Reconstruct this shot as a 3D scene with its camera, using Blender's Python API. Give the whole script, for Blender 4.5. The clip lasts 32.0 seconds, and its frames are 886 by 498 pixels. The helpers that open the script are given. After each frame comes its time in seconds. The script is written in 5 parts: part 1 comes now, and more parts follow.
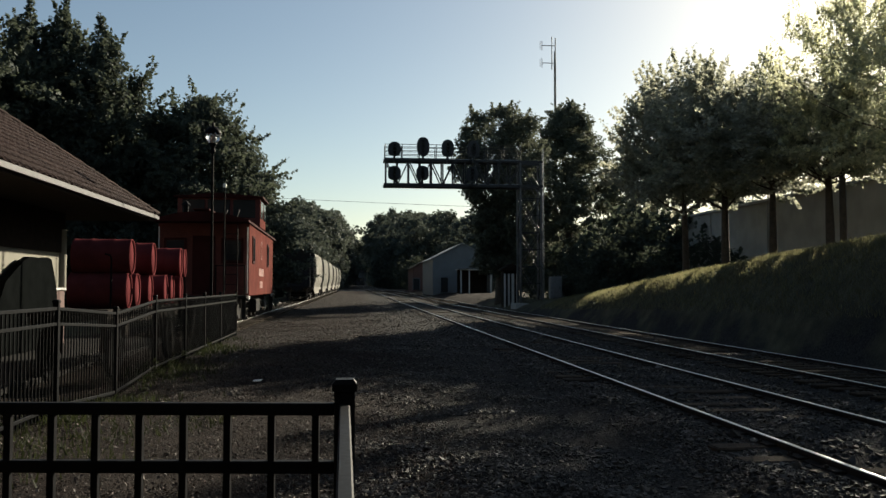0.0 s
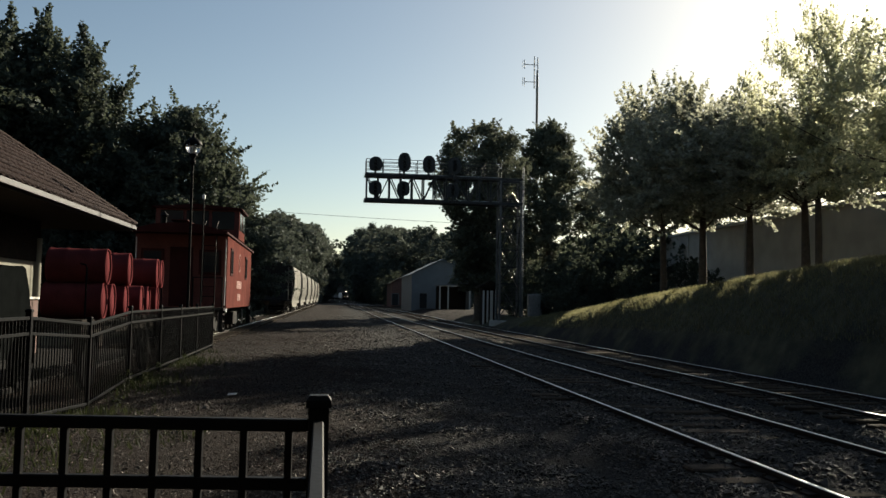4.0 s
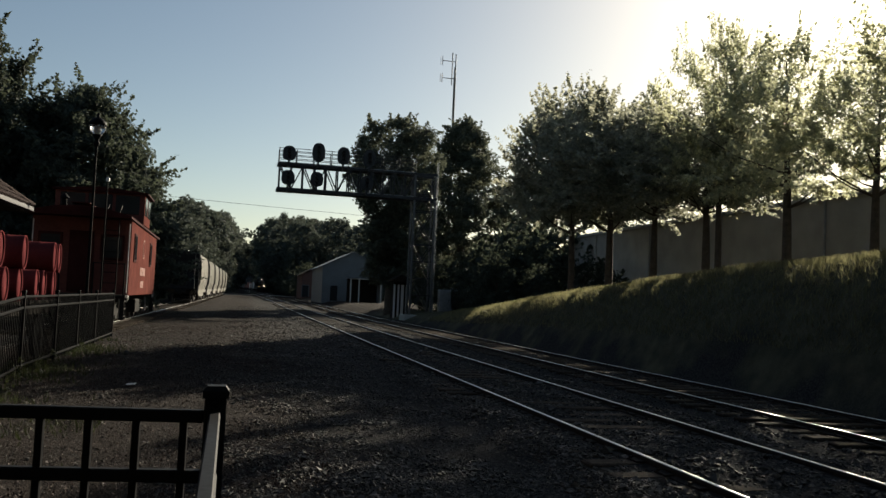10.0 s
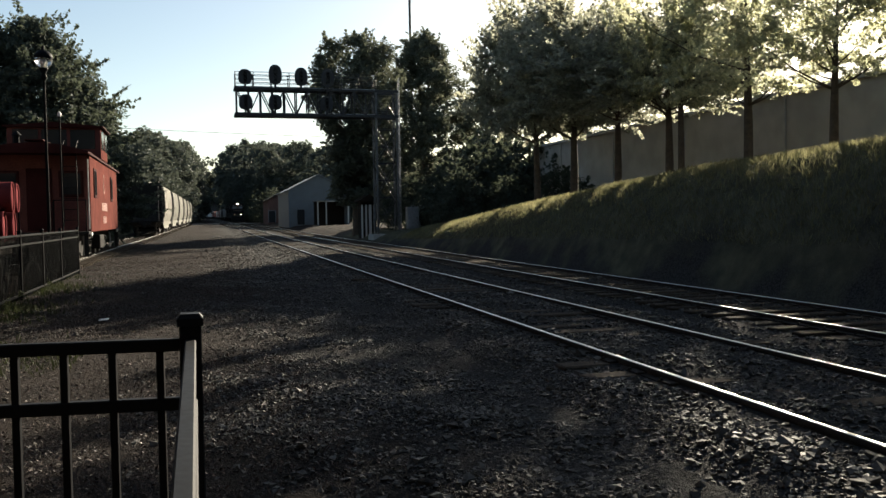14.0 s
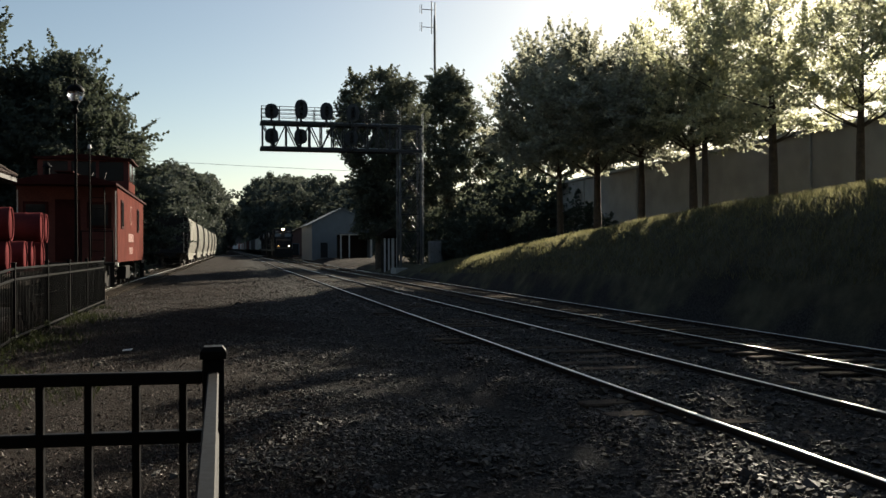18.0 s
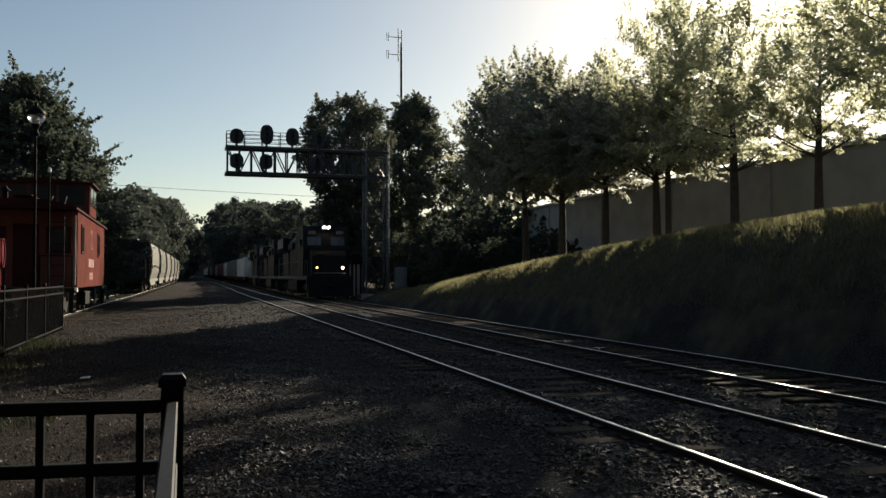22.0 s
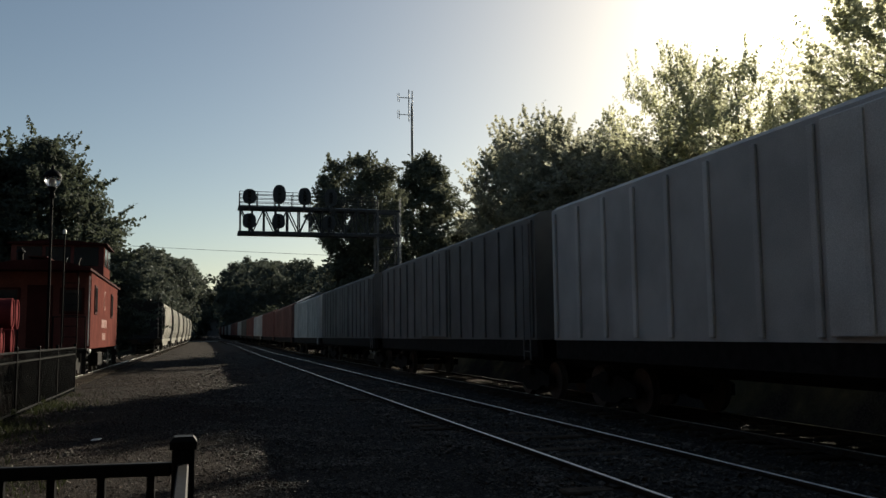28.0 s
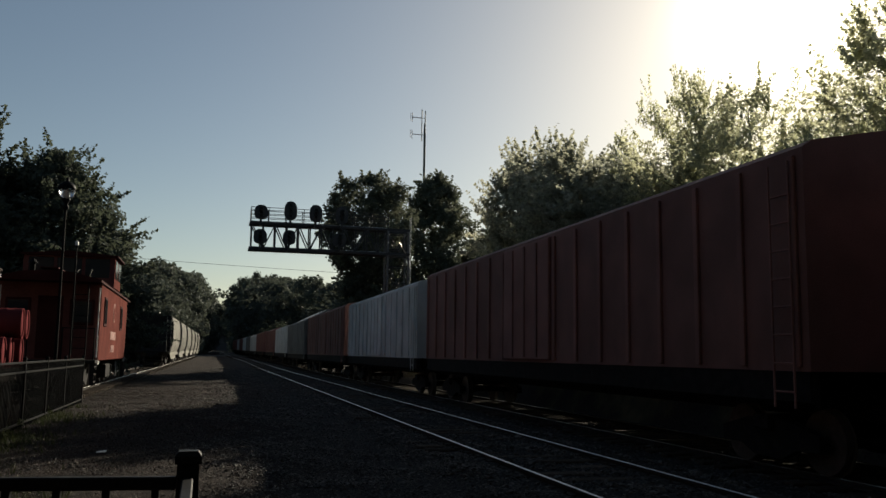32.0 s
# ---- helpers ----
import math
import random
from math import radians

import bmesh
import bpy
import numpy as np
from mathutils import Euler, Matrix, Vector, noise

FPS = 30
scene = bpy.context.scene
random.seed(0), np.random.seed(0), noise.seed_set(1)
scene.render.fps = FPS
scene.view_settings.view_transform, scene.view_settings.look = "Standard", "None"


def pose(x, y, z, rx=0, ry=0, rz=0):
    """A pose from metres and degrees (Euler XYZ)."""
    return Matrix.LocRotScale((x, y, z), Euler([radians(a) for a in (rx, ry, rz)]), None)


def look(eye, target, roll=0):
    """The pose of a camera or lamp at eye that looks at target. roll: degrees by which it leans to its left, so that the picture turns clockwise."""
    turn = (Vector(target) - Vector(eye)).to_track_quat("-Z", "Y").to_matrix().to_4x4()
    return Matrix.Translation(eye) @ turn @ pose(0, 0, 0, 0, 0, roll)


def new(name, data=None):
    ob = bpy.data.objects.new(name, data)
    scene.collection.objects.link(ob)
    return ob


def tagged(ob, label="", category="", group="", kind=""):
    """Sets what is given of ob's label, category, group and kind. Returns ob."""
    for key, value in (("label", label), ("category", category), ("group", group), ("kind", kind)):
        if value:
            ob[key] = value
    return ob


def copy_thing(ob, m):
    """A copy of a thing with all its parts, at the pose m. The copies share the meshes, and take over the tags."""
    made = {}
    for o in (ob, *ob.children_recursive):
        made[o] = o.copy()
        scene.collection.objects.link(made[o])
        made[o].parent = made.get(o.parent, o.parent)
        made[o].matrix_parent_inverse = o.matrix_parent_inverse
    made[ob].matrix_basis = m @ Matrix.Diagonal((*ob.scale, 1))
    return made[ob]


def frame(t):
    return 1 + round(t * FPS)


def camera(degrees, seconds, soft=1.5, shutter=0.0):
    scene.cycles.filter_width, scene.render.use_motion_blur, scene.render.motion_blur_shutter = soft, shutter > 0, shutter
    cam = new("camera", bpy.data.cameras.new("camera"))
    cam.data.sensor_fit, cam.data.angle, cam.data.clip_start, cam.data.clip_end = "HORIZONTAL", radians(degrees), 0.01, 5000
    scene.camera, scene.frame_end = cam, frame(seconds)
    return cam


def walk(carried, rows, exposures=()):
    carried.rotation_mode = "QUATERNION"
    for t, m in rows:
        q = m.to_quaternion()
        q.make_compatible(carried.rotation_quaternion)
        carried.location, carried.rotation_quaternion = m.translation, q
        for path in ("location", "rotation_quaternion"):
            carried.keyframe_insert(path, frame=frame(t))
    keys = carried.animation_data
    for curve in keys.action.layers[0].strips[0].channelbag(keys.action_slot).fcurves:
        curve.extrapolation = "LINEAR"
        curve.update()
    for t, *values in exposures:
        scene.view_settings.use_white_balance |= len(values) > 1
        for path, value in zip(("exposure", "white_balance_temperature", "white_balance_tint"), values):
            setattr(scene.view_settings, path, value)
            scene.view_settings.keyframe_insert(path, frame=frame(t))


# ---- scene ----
cam = camera(55.0, 32.0, soft=1.5)
PATH = [
    (0.0, pose(-0.000, 0.000, 1.510, 92.47, -0.00, -5.91)),
    (0.5, pose(0.002, 0.008, 1.509, 92.38, -0.20, -6.04)),
    (1.0, pose(0.002, -0.001, 1.510, 92.48, -0.14, -6.26)),
    (1.5, pose(0.003, -0.005, 1.512, 93.19, -0.18, -6.03)),
    (2.0, pose(0.003, -0.021, 1.514, 93.44, -0.54, -5.84)),
    (2.5, pose(0.004, 0.022, 1.510, 93.11, -0.78, -6.47)),
    (3.0, pose(0.003, 0.011, 1.510, 93.00, -0.89, -7.11)),
    (3.5, pose(0.005, 0.009, 1.513, 93.32, -0.99, -7.28)),
    (5.5, pose(0.007, -0.016, 1.515, 93.74, -1.22, -8.07)),
    (6.0, pose(0.015, -0.004, 1.512, 93.72, -1.40, -9.78)),
    (6.5, pose(0.019, -0.031, 1.515, 93.98, -1.67, -10.88)),
    (7.0, pose(0.018, -0.026, 1.517, 94.20, -1.70, -11.03)),
    (7.5, pose(0.014, -0.025, 1.519, 94.21, -1.90, -11.09)),
    (8.0, pose(0.020, -0.020, 1.517, 94.20, -2.01, -11.43)),
    (8.5, pose(0.024, -0.023, 1.517, 94.34, -1.88, -11.77)),
    (9.0, pose(0.026, -0.019, 1.518, 94.09, -2.07, -12.16)),
    (9.5, pose(0.020, 0.021, 1.513, 93.55, -2.53, -12.88)),
    (10.0, pose(0.027, 0.004, 1.512, 93.34, -2.50, -13.32)),
    (10.5, pose(0.028, -0.013, 1.514, 93.06, -2.63, -13.46)),
    (11.0, pose(0.025, -0.017, 1.515, 92.67, -2.92, -13.51)),
    (11.5, pose(0.027, -0.002, 1.513, 92.47, -2.91, -13.58)),
    (12.0, pose(0.027, 0.017, 1.510, 92.42, -2.70, -13.58)),
    (12.5, pose(0.024, 0.003, 1.512, 92.29, -2.53, -13.57)),
    (13.0, pose(0.025, -0.019, 1.513, 91.23, -2.49, -13.87)),
    (13.5, pose(0.030, 0.019, 1.502, 88.62, -1.23, -14.87)),
    (14.0, pose(0.029, 0.006, 1.503, 87.75, 0.93, -15.46)),
    (14.5, pose(0.031, 0.005, 1.502, 88.21, 2.09, -15.65)),
    (16.5, pose(0.023, -0.002, 1.505, 88.90, 0.91, -14.04)),
    (17.0, pose(0.027, 0.001, 1.504, 89.36, 0.56, -13.56)),
    (17.5, pose(0.027, 0.000, 1.507, 89.87, 0.38, -13.52)),
    (18.0, pose(0.026, -0.005, 1.509, 90.08, 0.30, -13.95)),
    (18.5, pose(0.029, 0.014, 1.508, 90.04, 0.37, -14.11)),
    (19.0, pose(0.029, 0.013, 1.507, 90.01, 0.25, -14.02)),
    (19.5, pose(0.031, -0.006, 1.509, 90.53, 0.29, -13.87)),
    (20.0, pose(0.026, 0.002, 1.509, 91.34, 0.09, -15.33)),
    (20.5, pose(0.034, 0.031, 1.506, 91.78, 1.03, -16.40)),
    (21.0, pose(0.024, 0.015, 1.510, 91.82, 0.83, -15.38)),
    (21.5, pose(0.030, 0.024, 1.505, 91.66, -0.09, -16.17)),
    (22.0, pose(0.031, 0.035, 1.506, 91.84, 0.15, -16.26)),
    (22.5, pose(0.025, 0.004, 1.510, 91.60, -0.12, -16.60)),
    (23.0, pose(0.026, 0.000, 1.510, 91.52, -0.19, -16.30)),
    (23.5, pose(0.031, 0.001, 1.509, 91.31, -0.21, -15.75)),
    (24.0, pose(0.025, -0.003, 1.512, 91.47, -0.04, -14.73)),
    (24.5, pose(0.030, 0.003, 1.509, 92.31, -0.01, -14.07)),
    (25.0, pose(0.028, 0.016, 1.509, 93.21, -0.06, -14.28)),
    (25.5, pose(0.025, 0.004, 1.509, 93.33, -0.01, -14.57)),
    (27.5, pose(0.031, 0.020, 1.508, 95.09, 0.76, -15.66)),
    (28.0, pose(0.031, 0.018, 1.511, 95.71, 0.63, -15.44)),
    (28.5, pose(0.029, 0.003, 1.512, 95.99, 0.32, -15.24)),
    (29.0, pose(0.029, -0.001, 1.512, 96.06, -0.12, -15.08)),
    (29.5, pose(0.026, 0.003, 1.513, 96.20, -0.25, -14.95)),
    (30.0, pose(0.027, 0.004, 1.513, 96.33, -0.32, -14.88)),
    (30.5, pose(0.025, 0.003, 1.514, 96.29, -0.62, -14.83)),
    (31.0, pose(0.027, 0.005, 1.513, 96.52, -0.77, -14.75)),
    (31.5, pose(0.020, 0.009, 1.516, 96.75, -0.79, -14.72)),
    (32.0, pose(0.030, -0.002, 1.514, 97.05, -0.77, -14.93)),
]
EXPOSURES = [(0.0, 1.07, 7040, 4), (5.5, 0.97, 7060, 4), (7.0, 0.75, 7068, 4), (8.0, 0.70, 7072, 5), (9.0, 0.77, 7078, 5), (11.0, 0.85, 7102, 5), (13.0, 0.90, 7140, 6), (13.4, 1.18, 7165, 6), (14.0, 1.60, 7178, 6), (14.5, 1.60, 7178, 6), (16.5, 1.40, 7152, 6), (18.0, 1.18, 7140, 6), (19.3, 1.12, 7132, 6), (20.0, 0.90, 7128, 6), (21.0, 0.92, 7122, 6), (23.0, 0.98, 7115, 6), (25.0, 1.02, 7102, 5), (28.0, 0.72, 7078, 5), (29.0, 0.66, 7078, 5), (30.0, 0.44, 7078, 5), (31.0, 0.52, 7078, 5), (32.0, 0.52, 7078, 5)]
walk(cam, PATH, EXPOSURES)

# world and sun
SUN = Vector((0.566, 0.738, 0.3665)).normalized()
world = bpy.data.worlds.new("sky")
scene.world = world
world.use_nodes = True
wn, wl = world.node_tree.nodes, world.node_tree.links
wn.clear()
sky = wn.new("ShaderNodeTexSky")
sky.sky_type, sky.sun_disc = "NISHITA", False
sky.sun_elevation = math.asin(SUN.z)
sky.sun_rotation = math.atan2(SUN.x, SUN.y)
sky.air_density, sky.dust_density, sky.ozone_density = 0.9, 0.6, 1.0
bg = wn.new("ShaderNodeBackground")
bg.inputs["Strength"].default_value = 0.05
wl.new(sky.outputs["Color"], bg.inputs["Color"])
# the hazy glow of the air round the low sun
tc = wn.new("ShaderNodeTexCoord")
dotp = wn.new("ShaderNodeVectorMath")
dotp.operation = "DOT_PRODUCT"
dotp.inputs[1].default_value = SUN
wl.new(tc.outputs["Generated"], dotp.inputs[0])
clampn = wn.new("ShaderNodeMath")
clampn.operation = "MAXIMUM"
clampn.inputs[1].default_value = 0.0
wl.new(dotp.outputs["Value"], clampn.inputs[0])
total = bg.outputs["Background"]
for power, strength, tint in ((110, 0.14, (1.0, 0.94, 0.8)), (600, 6.0, (1.0, 0.9, 0.7))):
    pw = wn.new("ShaderNodeMath")
    pw.operation = "POWER"
    pw.inputs[1].default_value = power
    wl.new(clampn.outputs[0], pw.inputs[0])
    mu = wn.new("ShaderNodeMath")
    mu.operation = "MULTIPLY"
    mu.inputs[1].default_value = strength
    wl.new(pw.outputs[0], mu.inputs[0])
    b2 = wn.new("ShaderNodeBackground")
    b2.inputs["Color"].default_value = (*tint, 1)
    wl.new(mu.outputs[0], b2.inputs["Strength"])
    ad = wn.new("ShaderNodeAddShader")
    wl.new(total, ad.inputs[0])
    wl.new(b2.outputs[0], ad.inputs[1])
    total = ad.outputs[0]
wo = wn.new("ShaderNodeOutputWorld")
wl.new(total, wo.inputs["Surface"])
sun_data = bpy.data.lights.new("sun", "SUN")
sun_data.energy, sun_data.angle, sun_data.color = 5.0, radians(0.6), (1.0, 0.92, 0.81)
sun = new("sun", sun_data)
sun.matrix_world = look((0, 0, 60), Vector((0, 0, 60)) - SUN)

# ---- materials ----
def material(name, color, rough=0.7, metal=0.0, vary=0.25, scale=6.0, fine=60.0, bump=0.15, tint=None, spec=0.4, island=0.0, rand=0.0):
    """A surface with two scales of colour variation and fine relief, in object space."""
    m = bpy.data.materials.new(name)
    m.use_nodes = True
    n, l = m.node_tree.nodes, m.node_tree.links
    p = n["Principled BSDF"]
    p.inputs["Roughness"].default_value, p.inputs["Metallic"].default_value = rough, metal
    p.inputs["Specular IOR Level"].default_value = spec
    co = n.new("ShaderNodeTexCoord")
    big, small = n.new("ShaderNodeTexNoise"), n.new("ShaderNodeTexNoise")
    for t, s, d in ((big, scale, 4), (small, fine, 5)):
        t.inputs["Scale"].default_value, t.inputs["Detail"].default_value = s, d
        l.new(co.outputs["Object"], t.inputs["Vector"])
    ramp = n.new("ShaderNodeMapRange")
    ramp.inputs["From Min"].default_value, ramp.inputs["From Max"].default_value = 0.35, 0.65
    l.new(big.outputs["Fac"], ramp.inputs["Value"])
    mix = n.new("ShaderNodeMix")
    mix.data_type = "RGBA"
    dark = tint or tuple(c * (1 - vary) for c in color)
    mix.inputs["A"].default_value, mix.inputs["B"].default_value = (*dark, 1), (*color, 1)
    l.new(ramp.outputs["Result"], mix.inputs["Factor"])
    hsv = n.new("ShaderNodeHueSaturation")
    l.new(mix.outputs["Result"], hsv.inputs["Color"])
    val = n.new("ShaderNodeMapRange")
    val.inputs["To Min"].default_value, val.inputs["To Max"].default_value = 1 - vary * 0.7, 1 + vary * 0.7
    val.inputs["From Min"].default_value, val.inputs["From Max"].default_value = 0.3, 0.7
    l.new(small.outputs["Fac"], val.inputs["Value"])
    last = val.outputs["Result"]
    for amount, node, out in ((island, "ShaderNodeNewGeometry", "Random Per Island"), (rand, "ShaderNodeObjectInfo", "Random")):
        if amount:
            g = n.new(node)
            r = n.new("ShaderNodeMapRange")
            r.inputs["To Min"].default_value, r.inputs["To Max"].default_value = 1 - amount, 1 + amount
            l.new(g.outputs[out], r.inputs["Value"])
            mm = n.new("ShaderNodeMath")
            mm.operation = "MULTIPLY"
            l.new(last, mm.inputs[0])
            l.new(r.outputs["Result"], mm.inputs[1])
            last = mm.outputs[0]
    l.new(last, hsv.inputs["Value"])
    l.new(hsv.outputs["Color"], p.inputs["Base Color"])
    rr = n.new("ShaderNodeMapRange")
    rr.inputs["To Min"].default_value, rr.inputs["To Max"].default_value = max(0.03, rough - 0.12), min(1, rough + 0.12)
    l.new(small.outputs["Fac"], rr.inputs["Value"])
    l.new(rr.outputs["Result"], p.inputs["Roughness"])
    if bump:
        b = n.new("ShaderNodeBump")
        b.inputs["Strength"].default_value, b.inputs["Distance"].default_value = bump, 0.02
        l.new(small.outputs["Fac"], b.inputs["Height"])
        l.new(b.outputs["Normal"], p.inputs["Normal"])
    return m


def leaf_material(name, color, through_color, share=0.4):
    m = bpy.data.materials.new(name)
    m.use_nodes = True
    n, l = m.node_tree.nodes, m.node_tree.links
    p = n["Principled BSDF"]
    p.inputs["Roughness"].default_value = 0.7
    p.inputs["Specular IOR Level"].default_value = 0.1
    g = n.new("ShaderNodeNewGeometry")
    co = n.new("ShaderNodeTexCoord")
    no = n.new("ShaderNodeTexNoise")
    no.inputs["Scale"].default_value = 0.7
    l.new(co.outputs["Object"], no.inputs["Vector"])
    add = n.new("ShaderNodeMath")
    add.operation = "ADD"
    l.new(g.outputs["Random Per Island"], add.inputs[0])
    l.new(no.outputs["Fac"], add.inputs[1])
    r = n.new("ShaderNodeMapRange")
    r.inputs["From Max"].default_value = 2.0
    r.inputs["To Min"].default_value, r.inputs["To Max"].default_value = 0.5, 1.5
    l.new(add.outputs[0], r.inputs["Value"])
    tr = n.new("ShaderNodeBsdfTranslucent")
    for c, sock in ((color, p.inputs["Base Color"]), (through_color, tr.inputs["Color"])):
        h = n.new("ShaderNodeHueSaturation")
        h.inputs["Color"].default_value = (*c, 1)
        l.new(r.outputs["Result"], h.inputs["Value"])
        l.new(h.outputs["Color"], sock)
    mix = n.new("ShaderNodeMixShader")
    mix.inputs[0].default_value = share
    l.new(p.outputs[0], mix.inputs[1])
    l.new(tr.outputs[0], mix.inputs[2])
    l.new(mix.outputs[0], n["Material Output"].inputs["Surface"])
    return m


def glow_material(name, color, strength):
    m = bpy.data.materials.new(name)
    m.use_nodes = True
    p = m.node_tree.nodes["Principled BSDF"]
    p.inputs["Base Color"].default_value = (*color, 1)
    p.inputs["Emission Color"].default_value = (*color, 1)
    p.inputs["Emission Strength"].default_value = strength
    return m


def glass_material(name, color, rough=0.05):
    m = bpy.data.materials.new(name)
    m.use_nodes = True
    p = m.node_tree.nodes["Principled BSDF"]
    p.inputs["Base Color"].default_value = (*color, 1)
    p.inputs["Roughness"].default_value = rough
    p.inputs["Transmission Weight"].default_value = 0.85
    return m


def ground_material():
    """Trodden dirt and gravel by the tracks, turf on the bank and beyond."""
    m = bpy.data.materials.new("ground_dirt_and_turf")
    m.use_nodes = True
    n, l = m.node_tree.nodes, m.node_tree.links
    p = n["Principled BSDF"]
    p.inputs["Roughness"].default_value = 1.0
    p.inputs["Specular IOR Level"].default_value = 0.03
    co = n.new("ShaderNodeTexCoord")
    sep = n.new("ShaderNodeSeparateXYZ")
    l.new(co.outputs["Object"], sep.inputs[0])

    def noise_of(scale, detail=5):
        t = n.new("ShaderNodeTexNoise")
        t.inputs["Scale"].default_value, t.inputs["Detail"].default_value = scale, detail
        l.new(co.outputs["Object"], t.inputs["Vector"])
        return t.outputs["Fac"]

    def ramp_of(sock, a, b, lo=0.0, hi=1.0):
        r = n.new("ShaderNodeMapRange")
        for k, v in (("From Min", a), ("From Max", b), ("To Min", lo), ("To Max", hi)):
            r.inputs[k].default_value = v
        l.new(sock, r.inputs["Value"])
        return r.outputs["Result"]

    def mix_of(fac, a, b):
        x = n.new("ShaderNodeMix")
        x.data_type = "RGBA"
        l.new(fac, x.inputs["Factor"])
        for k, v in (("A", a), ("B", b)):
            if isinstance(v, tuple):
                x.inputs[k].default_value = (*v, 1)
            else:
                l.new(v, x.inputs[k])
        return x.outputs["Result"]

    def sum_of(a, b, op="ADD"):
        x = n.new("ShaderNodeMath")
        x.operation = op
        l.new(a, x.inputs[0])
        l.new(b, x.inputs[1])
        return x.outputs[0]

    wob = ramp_of(noise_of(0.6), 0.2, 0.8, -1.2, 1.2)
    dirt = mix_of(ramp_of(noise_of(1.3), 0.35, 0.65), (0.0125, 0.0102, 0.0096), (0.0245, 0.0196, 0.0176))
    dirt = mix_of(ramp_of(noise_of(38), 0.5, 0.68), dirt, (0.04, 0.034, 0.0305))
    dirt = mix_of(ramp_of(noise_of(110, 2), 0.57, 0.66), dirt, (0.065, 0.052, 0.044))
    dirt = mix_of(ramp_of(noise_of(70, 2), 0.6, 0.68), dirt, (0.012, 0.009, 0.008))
    stone = mix_of(ramp_of(noise_of(24, 2), 0.4, 0.62), (0.03, 0.029, 0.028), (0.065, 0.062, 0.059))
    turf = mix_of(ramp_of(noise_of(2.2), 0.35, 0.65), (0.07, 0.068, 0.048), (0.125, 0.118, 0.078))
    xw = sum_of(sep.outputs["X"], wob)
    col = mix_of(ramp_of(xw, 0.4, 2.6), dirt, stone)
    near = n.new("ShaderNodeMapRange")
    for k, v in (("From Min", 70.0), ("From Max", 78.0), ("To Min", 1.0), ("To Max", 0.0)):
        near.inputs[k].default_value = v
    l.new(sep.outputs["Y"], near.inputs["Value"])
    col = mix_of(sum_of(ramp_of(xw, 10.6, 11.4), near.outputs["Result"], "MULTIPLY"), col, turf)
    col = mix_of(near.outputs["Result"], mix_of(ramp_of(xw, 9.6, 11.0), col, dirt), col)
    col = mix_of(ramp_of(xw, 22.0, 24.0), col, turf)
    col = mix_of(ramp_of(xw, -7.5, -8.6), col, turf)
    l.new(col, p.inputs["Base Color"])
    b = n.new("ShaderNodeBump")
    b.inputs["Strength"].default_value, b.inputs["Distance"].default_value = 0.85, 0.03
    l.new(sum_of(sum_of(noise_of(30), noise_of(7)), noise_of(95, 3)), b.inputs["Height"])
    l.new(b.outputs["Normal"], p.inputs["Normal"])
    return m


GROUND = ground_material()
BALLAST = material("crushed_stone", (0.098, 0.09, 0.082), 0.7, spec=0.12, vary=0.4, island=0.5, scale=3, fine=30, bump=0.2)
FADED_PAINT = material("faded_pink_lettering", (0.36, 0.15, 0.12), 0.7, vary=0.4, scale=12)
WALL_SHADE = material("wall_shadow_black", (0.007, 0.008, 0.008), 0.9, vary=0.3, scale=3, spec=0.0)
STEEL_RAIL = material("rusted_rail_web", (0.05, 0.043, 0.038), 0.9, 0.0, fine=40, spec=0.05)
RAIL_TOP = material("polished_rail_head", (0.66, 0.64, 0.61), 0.33, 1.0, vary=0.1, bump=0.02)
TIE_WOOD = material("creosoted_tie_wood", (0.07, 0.055, 0.043), 0.95, vary=0.4, rand=0.35, bump=0.4, spec=0.03)
BLACK_METAL = material("black_painted_metal", (0.007, 0.0075, 0.0085), 0.55, 0.0, vary=0.3, bump=0.05, spec=0.03)
GLOSS_BLACK = material("satin_black_fence_paint", (0.014, 0.014, 0.015), 0.52, 0.0, vary=0.2, scale=14, bump=0.02, spec=0.04)
RED_PAINT = material("weathered_red_paint", (0.145, 0.052, 0.044), 0.85, spec=0.0, vary=0.3, scale=1.6, fine=25, tint=(0.105, 0.04, 0.035))
DARK_RED = material("dark_red_roof_paint", (0.05, 0.014, 0.013), 0.8, vary=0.3, scale=2, spec=0.03)
DRUM_RED = material("red_drum_paint", (0.13, 0.034, 0.036), 0.8, spec=0.0, vary=0.25, rand=0.15, scale=3, tint=(0.09, 0.024, 0.026))
WHITE_PAINT = material("off_white_paint", (0.62, 0.6, 0.56), 0.55, vary=0.12)
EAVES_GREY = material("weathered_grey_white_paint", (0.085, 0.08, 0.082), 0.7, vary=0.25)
CREAM = material("cream_plaster", (0.2, 0.185, 0.14), 0.8, vary=0.15, scale=1.2)
ROOF_TILE = material("brown_roof_tile", (0.042, 0.023, 0.019), 0.85, spec=0.1, vary=0.3, rand=0.25, scale=5)
DARK_WOOD = material("dark_brown_wood", (0.026, 0.02, 0.016), 0.85, vary=0.35, spec=0.05)
GALV = material("galvanised_steel", (0.34, 0.35, 0.36), 0.5, 0.7, vary=0.2)
# tower steel kept lighter than the arm to put haze into its colour
TOWER_GREY = material("hazed_grey_tower_paint", (0.11, 0.112, 0.112), 0.6, vary=0.3, scale=3)
SIGNAL_BLACK = material("matt_black_signal_paint", (0.03, 0.031, 0.033), 0.6, vary=0.25)
LENS_DARK = material("dark_signal_lens", (0.02, 0.02, 0.022), 0.4, spec=0.2, bump=0)
